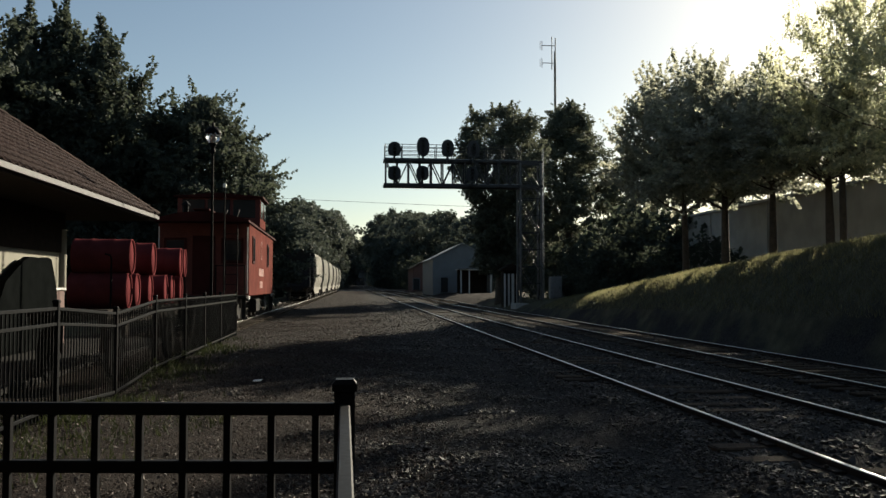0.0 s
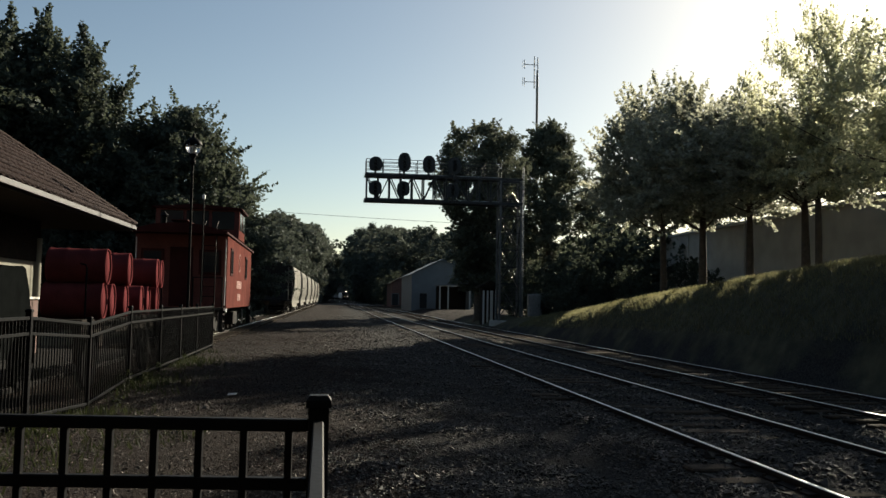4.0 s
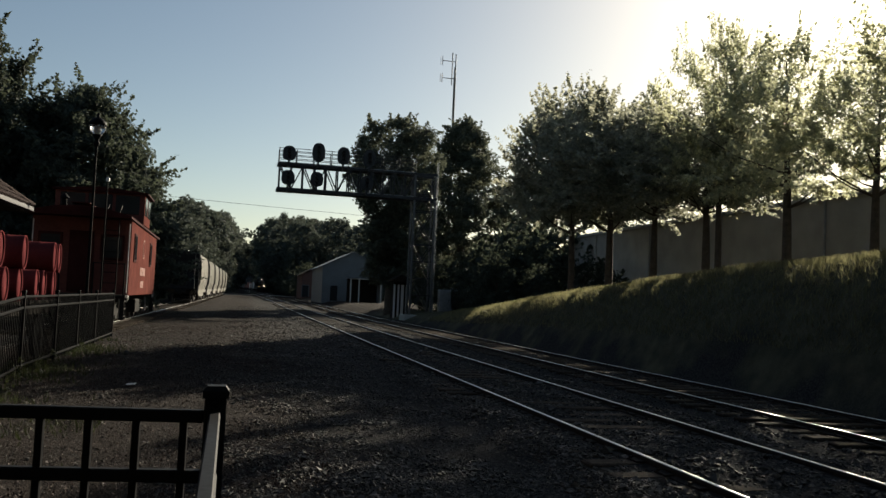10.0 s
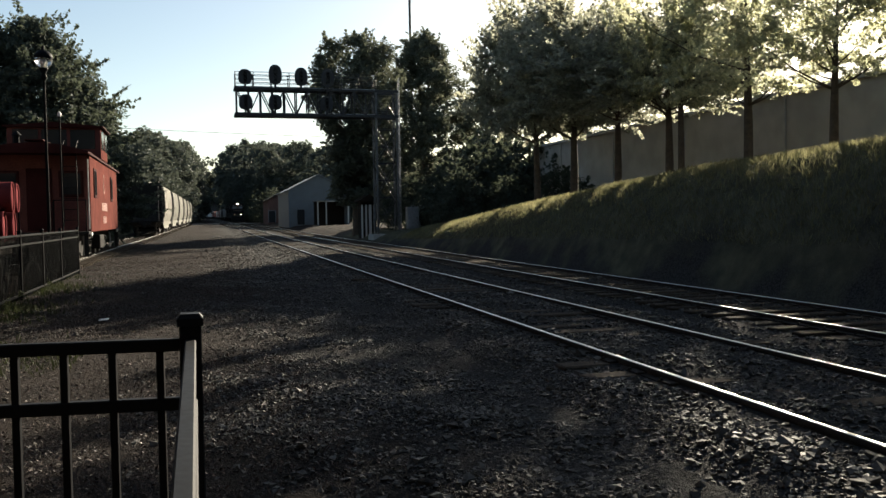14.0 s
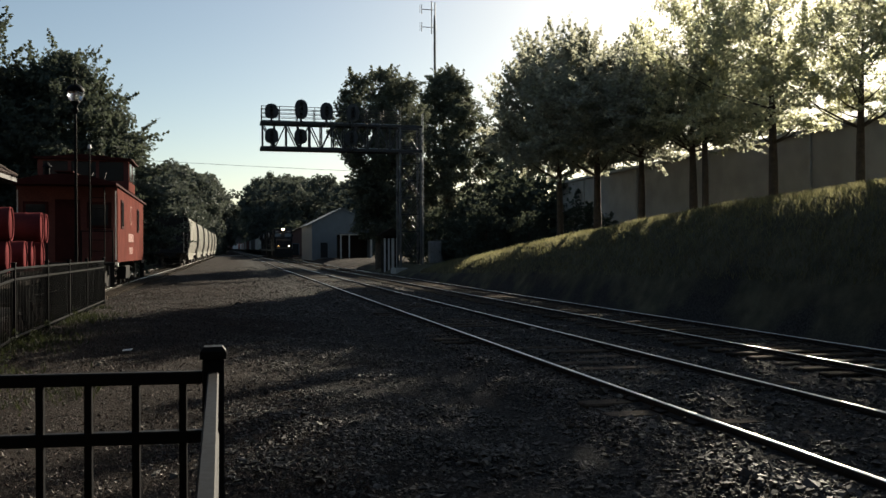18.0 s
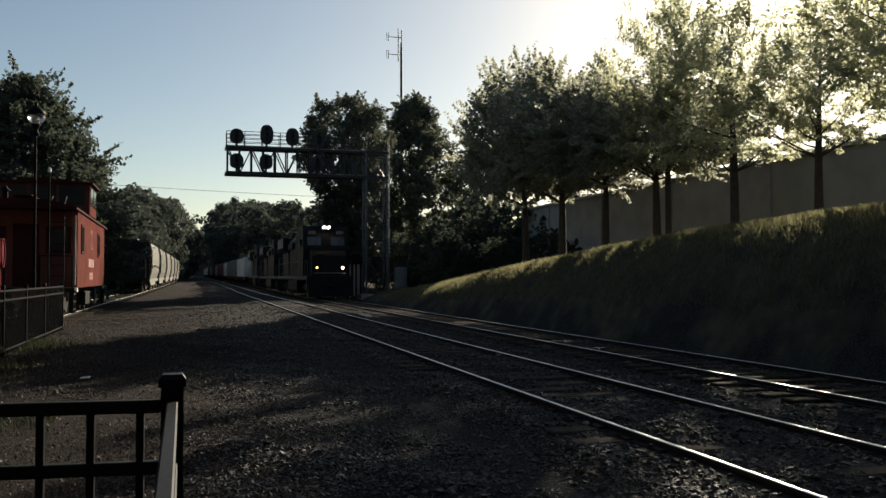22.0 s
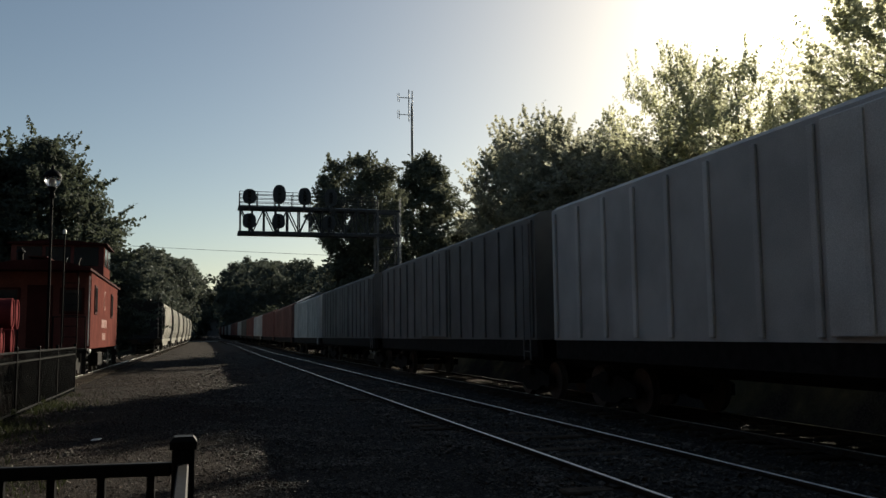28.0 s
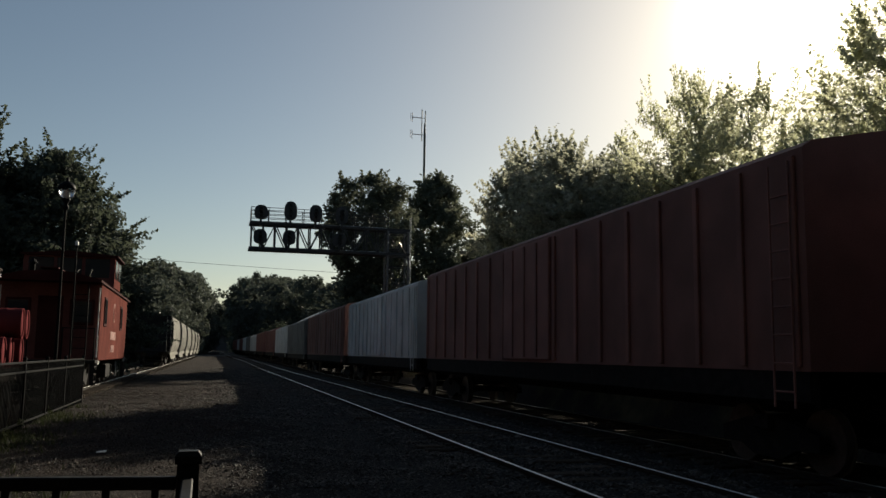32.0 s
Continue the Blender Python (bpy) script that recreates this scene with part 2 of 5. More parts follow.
HOPPER_GREY = material("pale_grey_hopper_paint", (0.28, 0.268, 0.235), 0.75, spec=0.05, vary=0.25, scale=0.8, rand=0.12)
HOPPER_DARK = material("grimy_grey_steel", (0.09, 0.09, 0.085), 0.65, 0.2, vary=0.3)
UNDER = material("grimy_black_underframe", (0.025, 0.023, 0.022), 0.8, vary=0.35, spec=0.05)
WHEEL_STEEL = material("worn_wheel_steel", (0.1, 0.085, 0.075), 0.5, 0.2, vary=0.35, spec=0.2)
LOCO_BLACK = material("black_locomotive_paint", (0.02, 0.02, 0.021), 0.55, vary=0.25, scale=2, spec=0.06)
LOCO_GREY = material("grimy_grey_trim_paint", (0.16, 0.16, 0.157), 0.7, vary=0.3, spec=0.05)
LOCO_SCREEN = material("skylit_radiator_screen", (0.3, 0.3, 0.29), 0.6, vary=0.3, spec=0.15)
CAR_BROWN = material("oxide_red_boxcar_paint", (0.26, 0.115, 0.095), 0.75, vary=0.3, scale=1, rand=0.2)
CAR_GREY = material("grey_boxcar_paint", (0.62, 0.62, 0.6), 0.7, vary=0.25, scale=1, rand=0.15)
# black lifted to grey, with the glare veil put into the paint
CAR_BLACK = material("hazed_dark_grey_paint", (0.17, 0.168, 0.16), 0.7, vary=0.3, scale=1)
BRICK = material("red_brick_wall", (0.13, 0.068, 0.056), 0.85, vary=0.3, scale=4)
SHED_GREY = material("blue_grey_metal_siding", (0.11, 0.127, 0.143), 0.6, 0.1, vary=0.15, scale=1)
CONCRETE = material("pale_concrete", (0.42, 0.41, 0.38), 0.85, vary=0.2, scale=2)
BUILDING_WALL = material("tan_block_wall", (0.42, 0.4, 0.365), 0.85, vary=0.2, scale=1)
ASPHALT = material("worn_asphalt", (0.03, 0.029, 0.0285), 0.95, spec=0.03, vary=0.25, scale=1)
BARK = material("grey_brown_bark", (0.10, 0.075, 0.055), 0.9, vary=0.4, scale=4, bump=0.6)
WINDOW_DARK = material("dark_window_glass", (0.02, 0.022, 0.025), 0.08, spec=0.6, bump=0, vary=0.1)
PAPER = material("dirty_white_paper", (0.7, 0.68, 0.63), 0.85)
LANTERN_GLASS = glass_material("lantern_glass", (0.95, 0.95, 0.92), 0.15)
DITCH_DIM = glow_material("dim_ditch_light", (1.0, 0.62, 0.25), 2.0)
HEADLIGHT = glow_material("lit_headlight", (1.0, 0.82, 0.55), 26.0)
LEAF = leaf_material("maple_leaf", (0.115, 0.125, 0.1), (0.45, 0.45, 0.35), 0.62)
# paler, more see-through leaf copy that imitates the sun's glare in the crowns
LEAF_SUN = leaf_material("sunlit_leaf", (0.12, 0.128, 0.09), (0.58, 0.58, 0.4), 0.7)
# darker copy of the leaf colour, for crowns in shade
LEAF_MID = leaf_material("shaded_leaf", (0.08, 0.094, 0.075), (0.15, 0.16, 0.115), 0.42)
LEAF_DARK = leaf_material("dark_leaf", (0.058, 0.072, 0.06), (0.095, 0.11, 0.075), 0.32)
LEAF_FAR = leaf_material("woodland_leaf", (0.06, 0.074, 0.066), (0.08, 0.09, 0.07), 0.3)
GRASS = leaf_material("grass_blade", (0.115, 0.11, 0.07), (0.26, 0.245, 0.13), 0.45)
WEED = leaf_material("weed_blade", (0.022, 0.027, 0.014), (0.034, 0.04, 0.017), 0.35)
GLINT_METAL = material("sun_glint_metal", (0.3, 0.27, 0.23), 0.42, 1.0, vary=0.1, bump=0.02)
DRY_LEAF = material("dry_brown_leaf", (0.06, 0.037, 0.028), 0.6, vary=0.3, island=0.6, bump=0, spec=0.2)


# ---- mesh building ----
class Shape:
    """Gathers solids into one mesh."""

    def __init__(self):
        self.v, self.f, self.s = [], [], []

    def add(self, verts, faces, smooth=False):
        k = len(self.v)
        self.v += [tuple(p) for p in verts]
        self.f += [tuple(i + k for i in q) for q in faces]
        self.s += [smooth] * len(faces)
        return self

    def box(self, c, size, bevel=0.0, turn=0.0, m=None):
        hx, hy, hz = (a / 2 for a in size)
        b = min(bevel, hx * 0.9, hy * 0.9, hz * 0.9)
        bm = bmesh.new()
        bmesh.ops.create_cube(bm, size=1.0, matrix=Matrix.Diagonal((size[0], size[1], size[2], 1)))
        if b > 0:
            bmesh.ops.bevel(bm, geom=bm.edges[:], offset=b, segments=1, affect="EDGES")
        mm = m if m is not None else Matrix.Translation(c) @ Matrix.Rotation(turn, 4, "Z")
        bm.verts.index_update()
        self.add([mm @ w.co for w in bm.verts], [[w.index for w in q.verts] for q in bm.faces])
        bm.free()
        return self

    def tube(self, points, radii, n=8, caps=True, smooth=True):
        pts = [Vector(p) for p in points]
        if not isinstance(radii, (list, tuple)):
            radii = [radii] * len(pts)
        vs, fs = [], []
        for i, p in enumerate(pts):
            d = (pts[min(i + 1, len(pts) - 1)] - pts[max(i - 1, 0)]).normalized()
            a = d.orthogonal().normalized() if abs(d.z) > 0.9 else d.cross(Vector((0, 0, 1))).normalized()
            if abs(d.z) > 0.9:
                a = (Vector((1, 0, 0)) - d * d.x).normalized()
            b = d.cross(a)
            for j in range(n):
                w = 2 * math.pi * j / n
                vs.append(p + (a * math.cos(w) + b * math.sin(w)) * radii[i])
        for i in range(len(pts) - 1):
            for j in range(n):
                fs.append((i * n + j, i * n + (j + 1) % n, (i + 1) * n + (j + 1) % n, (i + 1) * n + j))
        self.add(vs, fs, smooth)
        if caps:
            k = len(pts) - 1
            self.add([vs[j] for j in range(n)], [tuple(reversed(range(n)))])
            self.add([vs[k * n + j] for j in range(n)], [tuple(range(n))])
        return self

    def beam(self, a, b, w, h=None):
        """A square bar from a to b."""
        a, b = Vector(a), Vector(b)
        d = b - a
        q = d.to_track_quat("Z", "Y").to_matrix().to_4x4()
        return self.box(None, (w, h or w, d.length), 0.0, m=Matrix.Translation((a + b) / 2) @ q)

    def extrude(self, outline, y0, y1, axis="y"):
        """A solid from an outline in x, z, drawn out along y (or an outline in y, z along x)."""
        n = len(outline)
        mk = (lambda u, w, t: (u, t, w)) if axis == "y" else (lambda u, w, t: (t, u, w))
        vs = [mk(u, w, y0) for u, w in outline] + [mk(u, w, y1) for u, w in outline]
        fs = [(i, (i + 1) % n, n + (i + 1) % n, n + i) for i in range(n)]
        fs += [tuple(reversed(range(n))), tuple(range(n, 2 * n))]
        return self.add(vs, fs)

    def lathe(self, profile, n=16, at=(0, 0, 0), smooth=True):
        """Turned round the z axis: profile of radius, height."""
        vs, fs = [], []
        for r, z in profile:
            for j in range(n):
                w = 2 * math.pi * j / n
                vs.append((at[0] + r * math.cos(w), at[1] + r * math.sin(w), at[2] + z))
        for i in range(len(profile) - 1):
            for j in range(n):
                fs.append((i * n + j, i * n + (j + 1) % n, (i + 1) * n + (j + 1) % n, (i + 1) * n + j))
        return self.add(vs, fs, smooth)

    def mesh(self, name, mat):
        me = bpy.data.meshes.new(name)
        me.from_pydata(self.v, [], self.f)
        me.polygons.foreach_set("use_smooth", self.s)
        me.materials.append(mat)
        bm = bmesh.new()
        bm.from_mesh(me)
        bmesh.ops.recalc_face_normals(bm, faces=bm.faces[:])
        bm.to_mesh(me)
        bm.free()
        return me


def part(name, shape, mat, parent=None, label="", m=None):
    ob = new(name, shape.mesh(name, mat) if isinstance(shape, Shape) else shape)
    if parent is not None:
        ob.parent = parent
    if m is not None:
        ob.matrix_basis = m
    return tagged(ob, label)


def thing(name, label, category, m=None, group="", kind=""):
    ob = new(name)
    ob.empty_display_size = 0.2
    if m is not None:
        ob.matrix_basis = m
    return tagged(ob, label, category, group, kind)


def solid(name, shape, mat, label, category, m=None, group="", kind=""):
    return tagged(part(name, shape, mat, m=m), label, category, group, kind)


def soup(name, verts, faces, mat, smooth=False):
    """One mesh from arrays of vertices and equal-sided faces."""
    me = bpy.data.meshes.new(name)
    k = faces.shape[1]
    me.vertices.add(len(verts))
    me.vertices.foreach_set("co", np.ascontiguousarray(verts, dtype=np.float32).ravel())
    me.loops.add(faces.size)
    me.loops.foreach_set("vertex_index", faces.astype(np.int32).ravel())
    me.polygons.add(len(faces))
    me.polygons.foreach_set("loop_start", np.arange(0, faces.size, k, dtype=np.int32))
    me.polygons.foreach_set("use_smooth", np.full(len(faces), smooth))
    me.materials.append(mat)
    me.update(calc_edges=True)
    return me


# ---- terrain ----
def smooth(a, b, x):
    t = np.clip((x - a) / (b - a), 0, 1)
    return t * t * (3 - 2 * t)


def rise(y):
    """The gentle grade of the line in the distance."""
    return np.maximum(0, np.asarray(y, dtype=float) - 70) * 0.0035


def bank_height(y):
    return np.interp(y, [0, 14, 18.6, 22, 26, 35.6, 44, 52, 70], [3.0, 2.93, 2.84, 2.73, 2.5, 1.9, 1.2, 0.7, 0.3])


BED = 0.115


def ground_z(x, y):
    x, y = np.asarray(x, dtype=float), np.asarray(y, dtype=float)
    z = rise(y) - 0.22 * smooth(5.7, 7.2, x) + BED * (smooth(2.5, 3.1, x) - smooth(5.7, 6.3, x) + smooth(6.9, 7.4, x) - smooth(9.8, 10.3, x)) * smooth(560, 500, y)
    z = z - 0.14 * np.exp(-((x + 3.45) ** 2 + (y - 12.8) ** 2) / 1.6)
    z = z + (bank_height(y) + 0.3) * (1 - np.exp(-np.maximum(0, (x - 10.6) / 1.25) ** 1.3)) + 0.05 * np.maximum(0, x - 14) * smooth(70, 40, y)
    far = smooth(180, 520, y)
    z = z + far * 9 * smooth(9, 45, np.abs(x - 4)) + 28 * smooth(575, 640, y)
    return z


def hill_noise(x, y):
    return 0.03 * np.sin(x * 1.7 + 0.6 * np.sin(y * 0.9)) * np.sin(y * 1.1) + 0.015 * np.sin(x * 4.1 + y * 3.3)


def track_x(y, centre):
    """The line bears a little to the left in the distance, then swings away."""
    return centre - 0.0075 * max(0, y - 110) + 0.006 * max(0, y - 380) - max(0, y - 500) ** 2 / 500.0


def build_ground():
    xs = np.unique(np.concatenate([np.linspace(-3000, -60, 14), np.linspace(-60, -10, 26), np.linspace(-10, 18, 85), np.linspace(18, 60, 22), np.linspace(60, 3000, 14)]))
    ys = np.unique(np.concatenate([np.linspace(-3000, -20, 10), np.linspace(-20, 0, 10), np.linspace(0, 60, 150), np.linspace(60, 300, 80), np.linspace(300, 800, 40), np.linspace(800, 4500, 14)]))
    gx, gy = np.meshgrid(xs, ys)
    gz = ground_z(gx, gy) + hill_noise(gx, gy) * (np.abs(gx) < 60)
    v = np.stack([gx, gy, gz], -1).reshape(-1, 3)
    i = np.arange(len(ys) - 1)[:, None] * len(xs) + np.arange(len(xs) - 1)[None, :]
    f = np.stack([i, i + 1, i + 1 + len(xs), i + len(xs)], -1).reshape(-1, 4)
    ob = new("ground", soup("ground", v, f, GROUND, True))
    return tagged(ob, "trodden dirt and gravel ground with a grassy bank", "ground", kind="structure")


build_ground()


# ---- trees ----
def leaf_cloud(rng, centres, dirs, per, spread, length, size):
    """Leaves in sprays: rhombic blades, each folded along its rib."""
    k = len(centres) * per
    c = np.repeat(centres, per, axis=0)
    d = np.repeat(dirs, per, axis=0)
    u = rng.random((k, 1))
    p = c + d * (u - 0.35) * length + rng.normal(size=(k, 3)) * spread * (1.15 - 0.6 * u)
    a = rng.normal(size=(k, 3)) + d * 0.6
    a /= np.linalg.norm(a, axis=1, keepdims=True)
    b = np.cross(a, rng.normal(size=(k, 3)))
    b /= np.linalg.norm(b, axis=1, keepdims=True) + 1e-9
    nrm = np.cross(a, b)
    s = size * (0.6 + 0.8 * rng.random((k, 1)))
    v = np.stack([p - a * s * 0.5, p + b * s * 0.3 + nrm * s * 0.1, p + a * s * 0.55, p - b * s * 0.3 + nrm * s * 0.1], 1).reshape(-1, 3)
    base = np.arange(k)[:, None] * 4
    return v, np.concatenate([base + np.array([[0, 1, 2]]), base + np.array([[0, 2, 3]])])


def clump_tree(seed, profile, clumps, per, leaf, mat, size=0.8, flat=0.75, tips=0, tip_len=1.0, uneven=0.3, inner=0.3, rise_tip=0.5, limbs=20, tip_leaves=22, tip_wide=0.085):
    """Trunk with limbs, and a crown of leafy clumps and twigs that fills a profile of height, radius unevenly, with gaps."""
    rng = np.random.default_rng(seed)
    zs, rs = np.array([p[0] for p in profile]), np.array([p[1] for p in profile])
    base, height, widest = zs[0], zs[-1], rs.max()
    grid = np.linspace(base, height, 80)
    weight = np.cumsum(np.interp(grid, zs, rs) + 0.12 * widest)
    z = np.interp((np.arange(clumps) + rng.random(clumps)) / clumps, weight / weight[-1], grid)
    w = np.arange(clumps) * 2.399963 + rng.normal(size=clumps) * 0.5
    ph = rng.uniform(0, 6.28, 4)
    wave = 0.5 * np.sin(3 * w + ph[0] + z * 0.8) + 0.35 * np.sin(5 * w + ph[1] - z * 1.3) + 0.45 * np.sin(2 * w + ph[2] + z * 0.4) + 0.3 * np.sin(z * 2.1 + ph[3])
    edge = np.interp(z, zs, rs) * (1 + uneven * (wave - 0.25))
    deep = np.where(rng.random(clumps) < inner, rng.random(clumps) ** 0.6 * 0.75, 0.8 + 0.2 * rng.random(clumps))
    s = size * rng.uniform(0.6, 1.35, clumps)
    r = np.maximum(0.0, edge * deep - 0.4 * s)
    out = np.stack([np.cos(w), np.sin(w), np.zeros(clumps)], 1)
    centre = out * r[:, None] + np.stack([np.zeros(clumps), np.zeros(clumps), z], 1)

    def blades(p, n, size_of):
        k = len(p)
        n = n / (np.linalg.norm(n, axis=1, keepdims=True) + 1e-9)
        a = np.cross(n, rng.normal(size=(k, 3)))
        a /= np.linalg.norm(a, axis=1, keepdims=True) + 1e-9
        b = np.cross(n, a)
        q = size_of * (0.6 + 0.8 * rng.random((k, 1)))
        v = np.stack([p - a * q * 0.5, p + b * q * 0.34 + n * q * 0.12, p + a * q * 0.55, p - b * q * 0.34 + n * q * 0.12], 1).reshape(-1, 3)
        i = np.arange(k)[:, None] * 4
        return v, np.concatenate([i + np.array([[0, 1, 2]]), i + np.array([[0, 2, 3]])])

    count = np.maximum(6, (per * (s / size) ** 2).astype(int))
    own = np.repeat(np.arange(clumps), count)
    d = rng.normal(size=(len(own), 3))
    d /= np.linalg.norm(d, axis=1, keepdims=True)
    p = centre[own] + d * (s[own] * (0.3 + 0.75 * rng.random(len(own)) ** 0.7))[:, None] * np.array([1, 1, flat])
    v, f = blades(p, d * 0.7 + out[own] * 0.3 + np.array([0, 0, 0.45]) + rng.normal(size=d.shape) * 0.55, leaf)
    if tips:
        pick = rng.choice(np.flatnonzero(deep > 0.78), tips)
        share = (z[pick] - base) / (height - base)
        way = out[pick] * (1.15 - 0.85 * share)[:, None] + np.stack([np.zeros(tips), np.zeros(tips), rise_tip * (share * 2.2 - 0.35)], 1) + rng.normal(size=(tips, 3)) * 0.28
        way /= np.linalg.norm(way, axis=1, keepdims=True)
        n = tip_leaves
        u = np.tile(np.linspace(0, 1, n), tips)[:, None]
        own = np.repeat(np.arange(tips), n)
        far = (tip_len * rng.uniform(0.45, 1.15, tips))[own][:, None]
        start = centre[pick] + way * (s[pick] * 0.7)[:, None]
        q = start[own] + way[own] * u * far + rng.normal(size=(tips * n, 3)) * tip_wide * (1.15 - 0.75 * u)
        v2, f2 = blades(q, rng.normal(size=q.shape) + np.array([0, 0, 0.5]), leaf * 1.05)
        v, f = np.concatenate([v, v2]), np.concatenate([f, f2 + len(v)])
    fit = (height - base) / (np.percentile(v[:, 2], 99.95) - base)
    for q in (v, centre):
        q[:, 2] = base + (q[:, 2] - base) * fit
    crown = soup("crown", v, f, mat)
    sh = Shape()
    tr = height * 0.015 + 0.06
    lean = rng.normal(size=2) * 0.02 * height
    spine = [Vector((lean[0] * t * t, lean[1] * t * t, height * 0.85 * t - 0.3 * (t == 0))) for t in (0, 0.04, 0.2, 0.4, 0.6, 0.8, 1.0)]
    sh.tube(spine, [tr * 1.5, tr * 1.1, tr, tr * 0.8, tr * 0.55, tr * 0.3, tr * 0.1], 9)
    for i in rng.choice(clumps, size=min(limbs, clumps), replace=False):
        tip = Vector(centre[i])
        zb = max(base * 0.8, tip.z - (0.3 + 0.7 * rng.random()) * max(0.6, r[i]) * 0.9)
        t = min(0.95, zb / (height * 0.85))
        foot = Vector((lean[0] * t * t, lean[1] * t * t, zb))
        mid = foot.lerp(tip, 0.5) + Vector((0, 0, -0.05 * (tip - foot).length))
        rr = tr * (1 - t) * 0.38 + 0.015
        sh.tube([foot, mid, tip], [rr, rr * 0.6, 0.012], 5, caps=False)
    return sh.mesh("trunk", BARK), crown


def place_tree(name, meshes, x, y, turn=0.0, scale=1.0, label="", category="tree", group="", z=None, wide=1.0):
    e = thing(name, label, category, group=group)
    zz = float(ground_z(x, y)) if z is None else z
    e.matrix_basis = Matrix.LocRotScale((x, y, zz), Euler((0, 0, turn)), (scale * wide, scale * wide, scale))
    part("trunk", meshes[0], None, e)
    part("crown", meshes[1], None, e)
    return e


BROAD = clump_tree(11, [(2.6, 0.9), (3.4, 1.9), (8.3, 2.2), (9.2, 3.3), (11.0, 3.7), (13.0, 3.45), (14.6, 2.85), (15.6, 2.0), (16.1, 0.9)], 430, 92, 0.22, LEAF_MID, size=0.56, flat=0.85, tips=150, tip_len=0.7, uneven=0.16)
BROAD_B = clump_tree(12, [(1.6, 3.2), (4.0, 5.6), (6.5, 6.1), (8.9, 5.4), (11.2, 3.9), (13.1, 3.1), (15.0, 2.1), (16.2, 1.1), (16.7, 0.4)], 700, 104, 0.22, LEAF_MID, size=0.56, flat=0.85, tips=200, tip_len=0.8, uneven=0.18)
SPIKY_FORM = [(4.5, 2.4), (5.1, 4.0), (6.4, 4.8), (8.5, 4.8), (10.2, 4.1), (11.3, 2.9), (12.0, 1.2)]
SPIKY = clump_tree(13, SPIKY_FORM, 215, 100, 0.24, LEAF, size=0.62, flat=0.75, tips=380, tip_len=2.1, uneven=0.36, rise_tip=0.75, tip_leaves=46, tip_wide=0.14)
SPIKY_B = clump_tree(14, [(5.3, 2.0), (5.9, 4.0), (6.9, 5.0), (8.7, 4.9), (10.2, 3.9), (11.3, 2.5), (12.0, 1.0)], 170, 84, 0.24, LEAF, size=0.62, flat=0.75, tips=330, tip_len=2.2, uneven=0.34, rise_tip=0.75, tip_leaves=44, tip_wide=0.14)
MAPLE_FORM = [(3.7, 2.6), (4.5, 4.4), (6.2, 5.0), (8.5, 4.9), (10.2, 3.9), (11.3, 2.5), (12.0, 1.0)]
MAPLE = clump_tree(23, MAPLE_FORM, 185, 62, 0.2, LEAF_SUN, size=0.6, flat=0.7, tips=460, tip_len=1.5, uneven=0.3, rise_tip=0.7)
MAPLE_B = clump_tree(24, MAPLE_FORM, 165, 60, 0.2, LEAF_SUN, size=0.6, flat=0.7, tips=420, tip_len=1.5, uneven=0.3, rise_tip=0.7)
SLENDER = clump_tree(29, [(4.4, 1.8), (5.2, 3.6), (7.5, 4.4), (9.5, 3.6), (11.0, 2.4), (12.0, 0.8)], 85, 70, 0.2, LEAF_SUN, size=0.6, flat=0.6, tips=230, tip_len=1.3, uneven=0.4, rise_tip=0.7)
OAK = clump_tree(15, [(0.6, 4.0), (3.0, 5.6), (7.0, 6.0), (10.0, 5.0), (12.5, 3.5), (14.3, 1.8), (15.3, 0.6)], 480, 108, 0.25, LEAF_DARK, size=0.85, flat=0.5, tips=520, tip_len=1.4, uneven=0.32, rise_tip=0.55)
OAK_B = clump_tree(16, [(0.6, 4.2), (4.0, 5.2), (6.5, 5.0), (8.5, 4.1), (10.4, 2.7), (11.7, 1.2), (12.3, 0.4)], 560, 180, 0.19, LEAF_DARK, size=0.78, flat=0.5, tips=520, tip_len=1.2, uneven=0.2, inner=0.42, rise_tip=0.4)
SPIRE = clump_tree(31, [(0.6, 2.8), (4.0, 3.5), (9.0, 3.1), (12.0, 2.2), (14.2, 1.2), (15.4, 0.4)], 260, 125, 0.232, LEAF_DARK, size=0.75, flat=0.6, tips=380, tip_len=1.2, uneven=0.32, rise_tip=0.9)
FAR_A = clump_tree(17, [(0.8, 4.5), (5.0, 6.2), (11.0, 6.3), (15.5, 5.0), (18.5, 2.6), (20.0, 0.6)], 120, 42, 0.75, LEAF_FAR, size=1.5, flat=0.75, uneven=0.28, limbs=14)
FAR_B = clump_tree(18, [(0.6, 4.2), (4.0, 5.8), (9.0, 6.0), (13.0, 4.6), (15.6, 2.8), (17.0, 0.8)], 105, 42, 0.75, LEAF_FAR, size=1.4, flat=0.8, uneven=0.34, limbs=14)
SHADE_TREE = clump_tree(33, [(0.8, 4.5), (5.0, 6.2), (11.0, 6.3), (15.5, 5.0), (18.5, 2.6), (20.0, 0.6)], 190, 70, 0.46, LEAF_FAR, size=1.3, flat=0.75, uneven=0.28)
BUSH = clump_tree(19, [(0.0, 1.9), (1.2, 2.6), (2.8, 2.3), (3.9, 1.3), (4.5, 0.4)], 120, 42, 0.22, LEAF_DARK, size=0.5, flat=0.8, tips=90, tip_len=0.5, uneven=0.3, limbs=12)


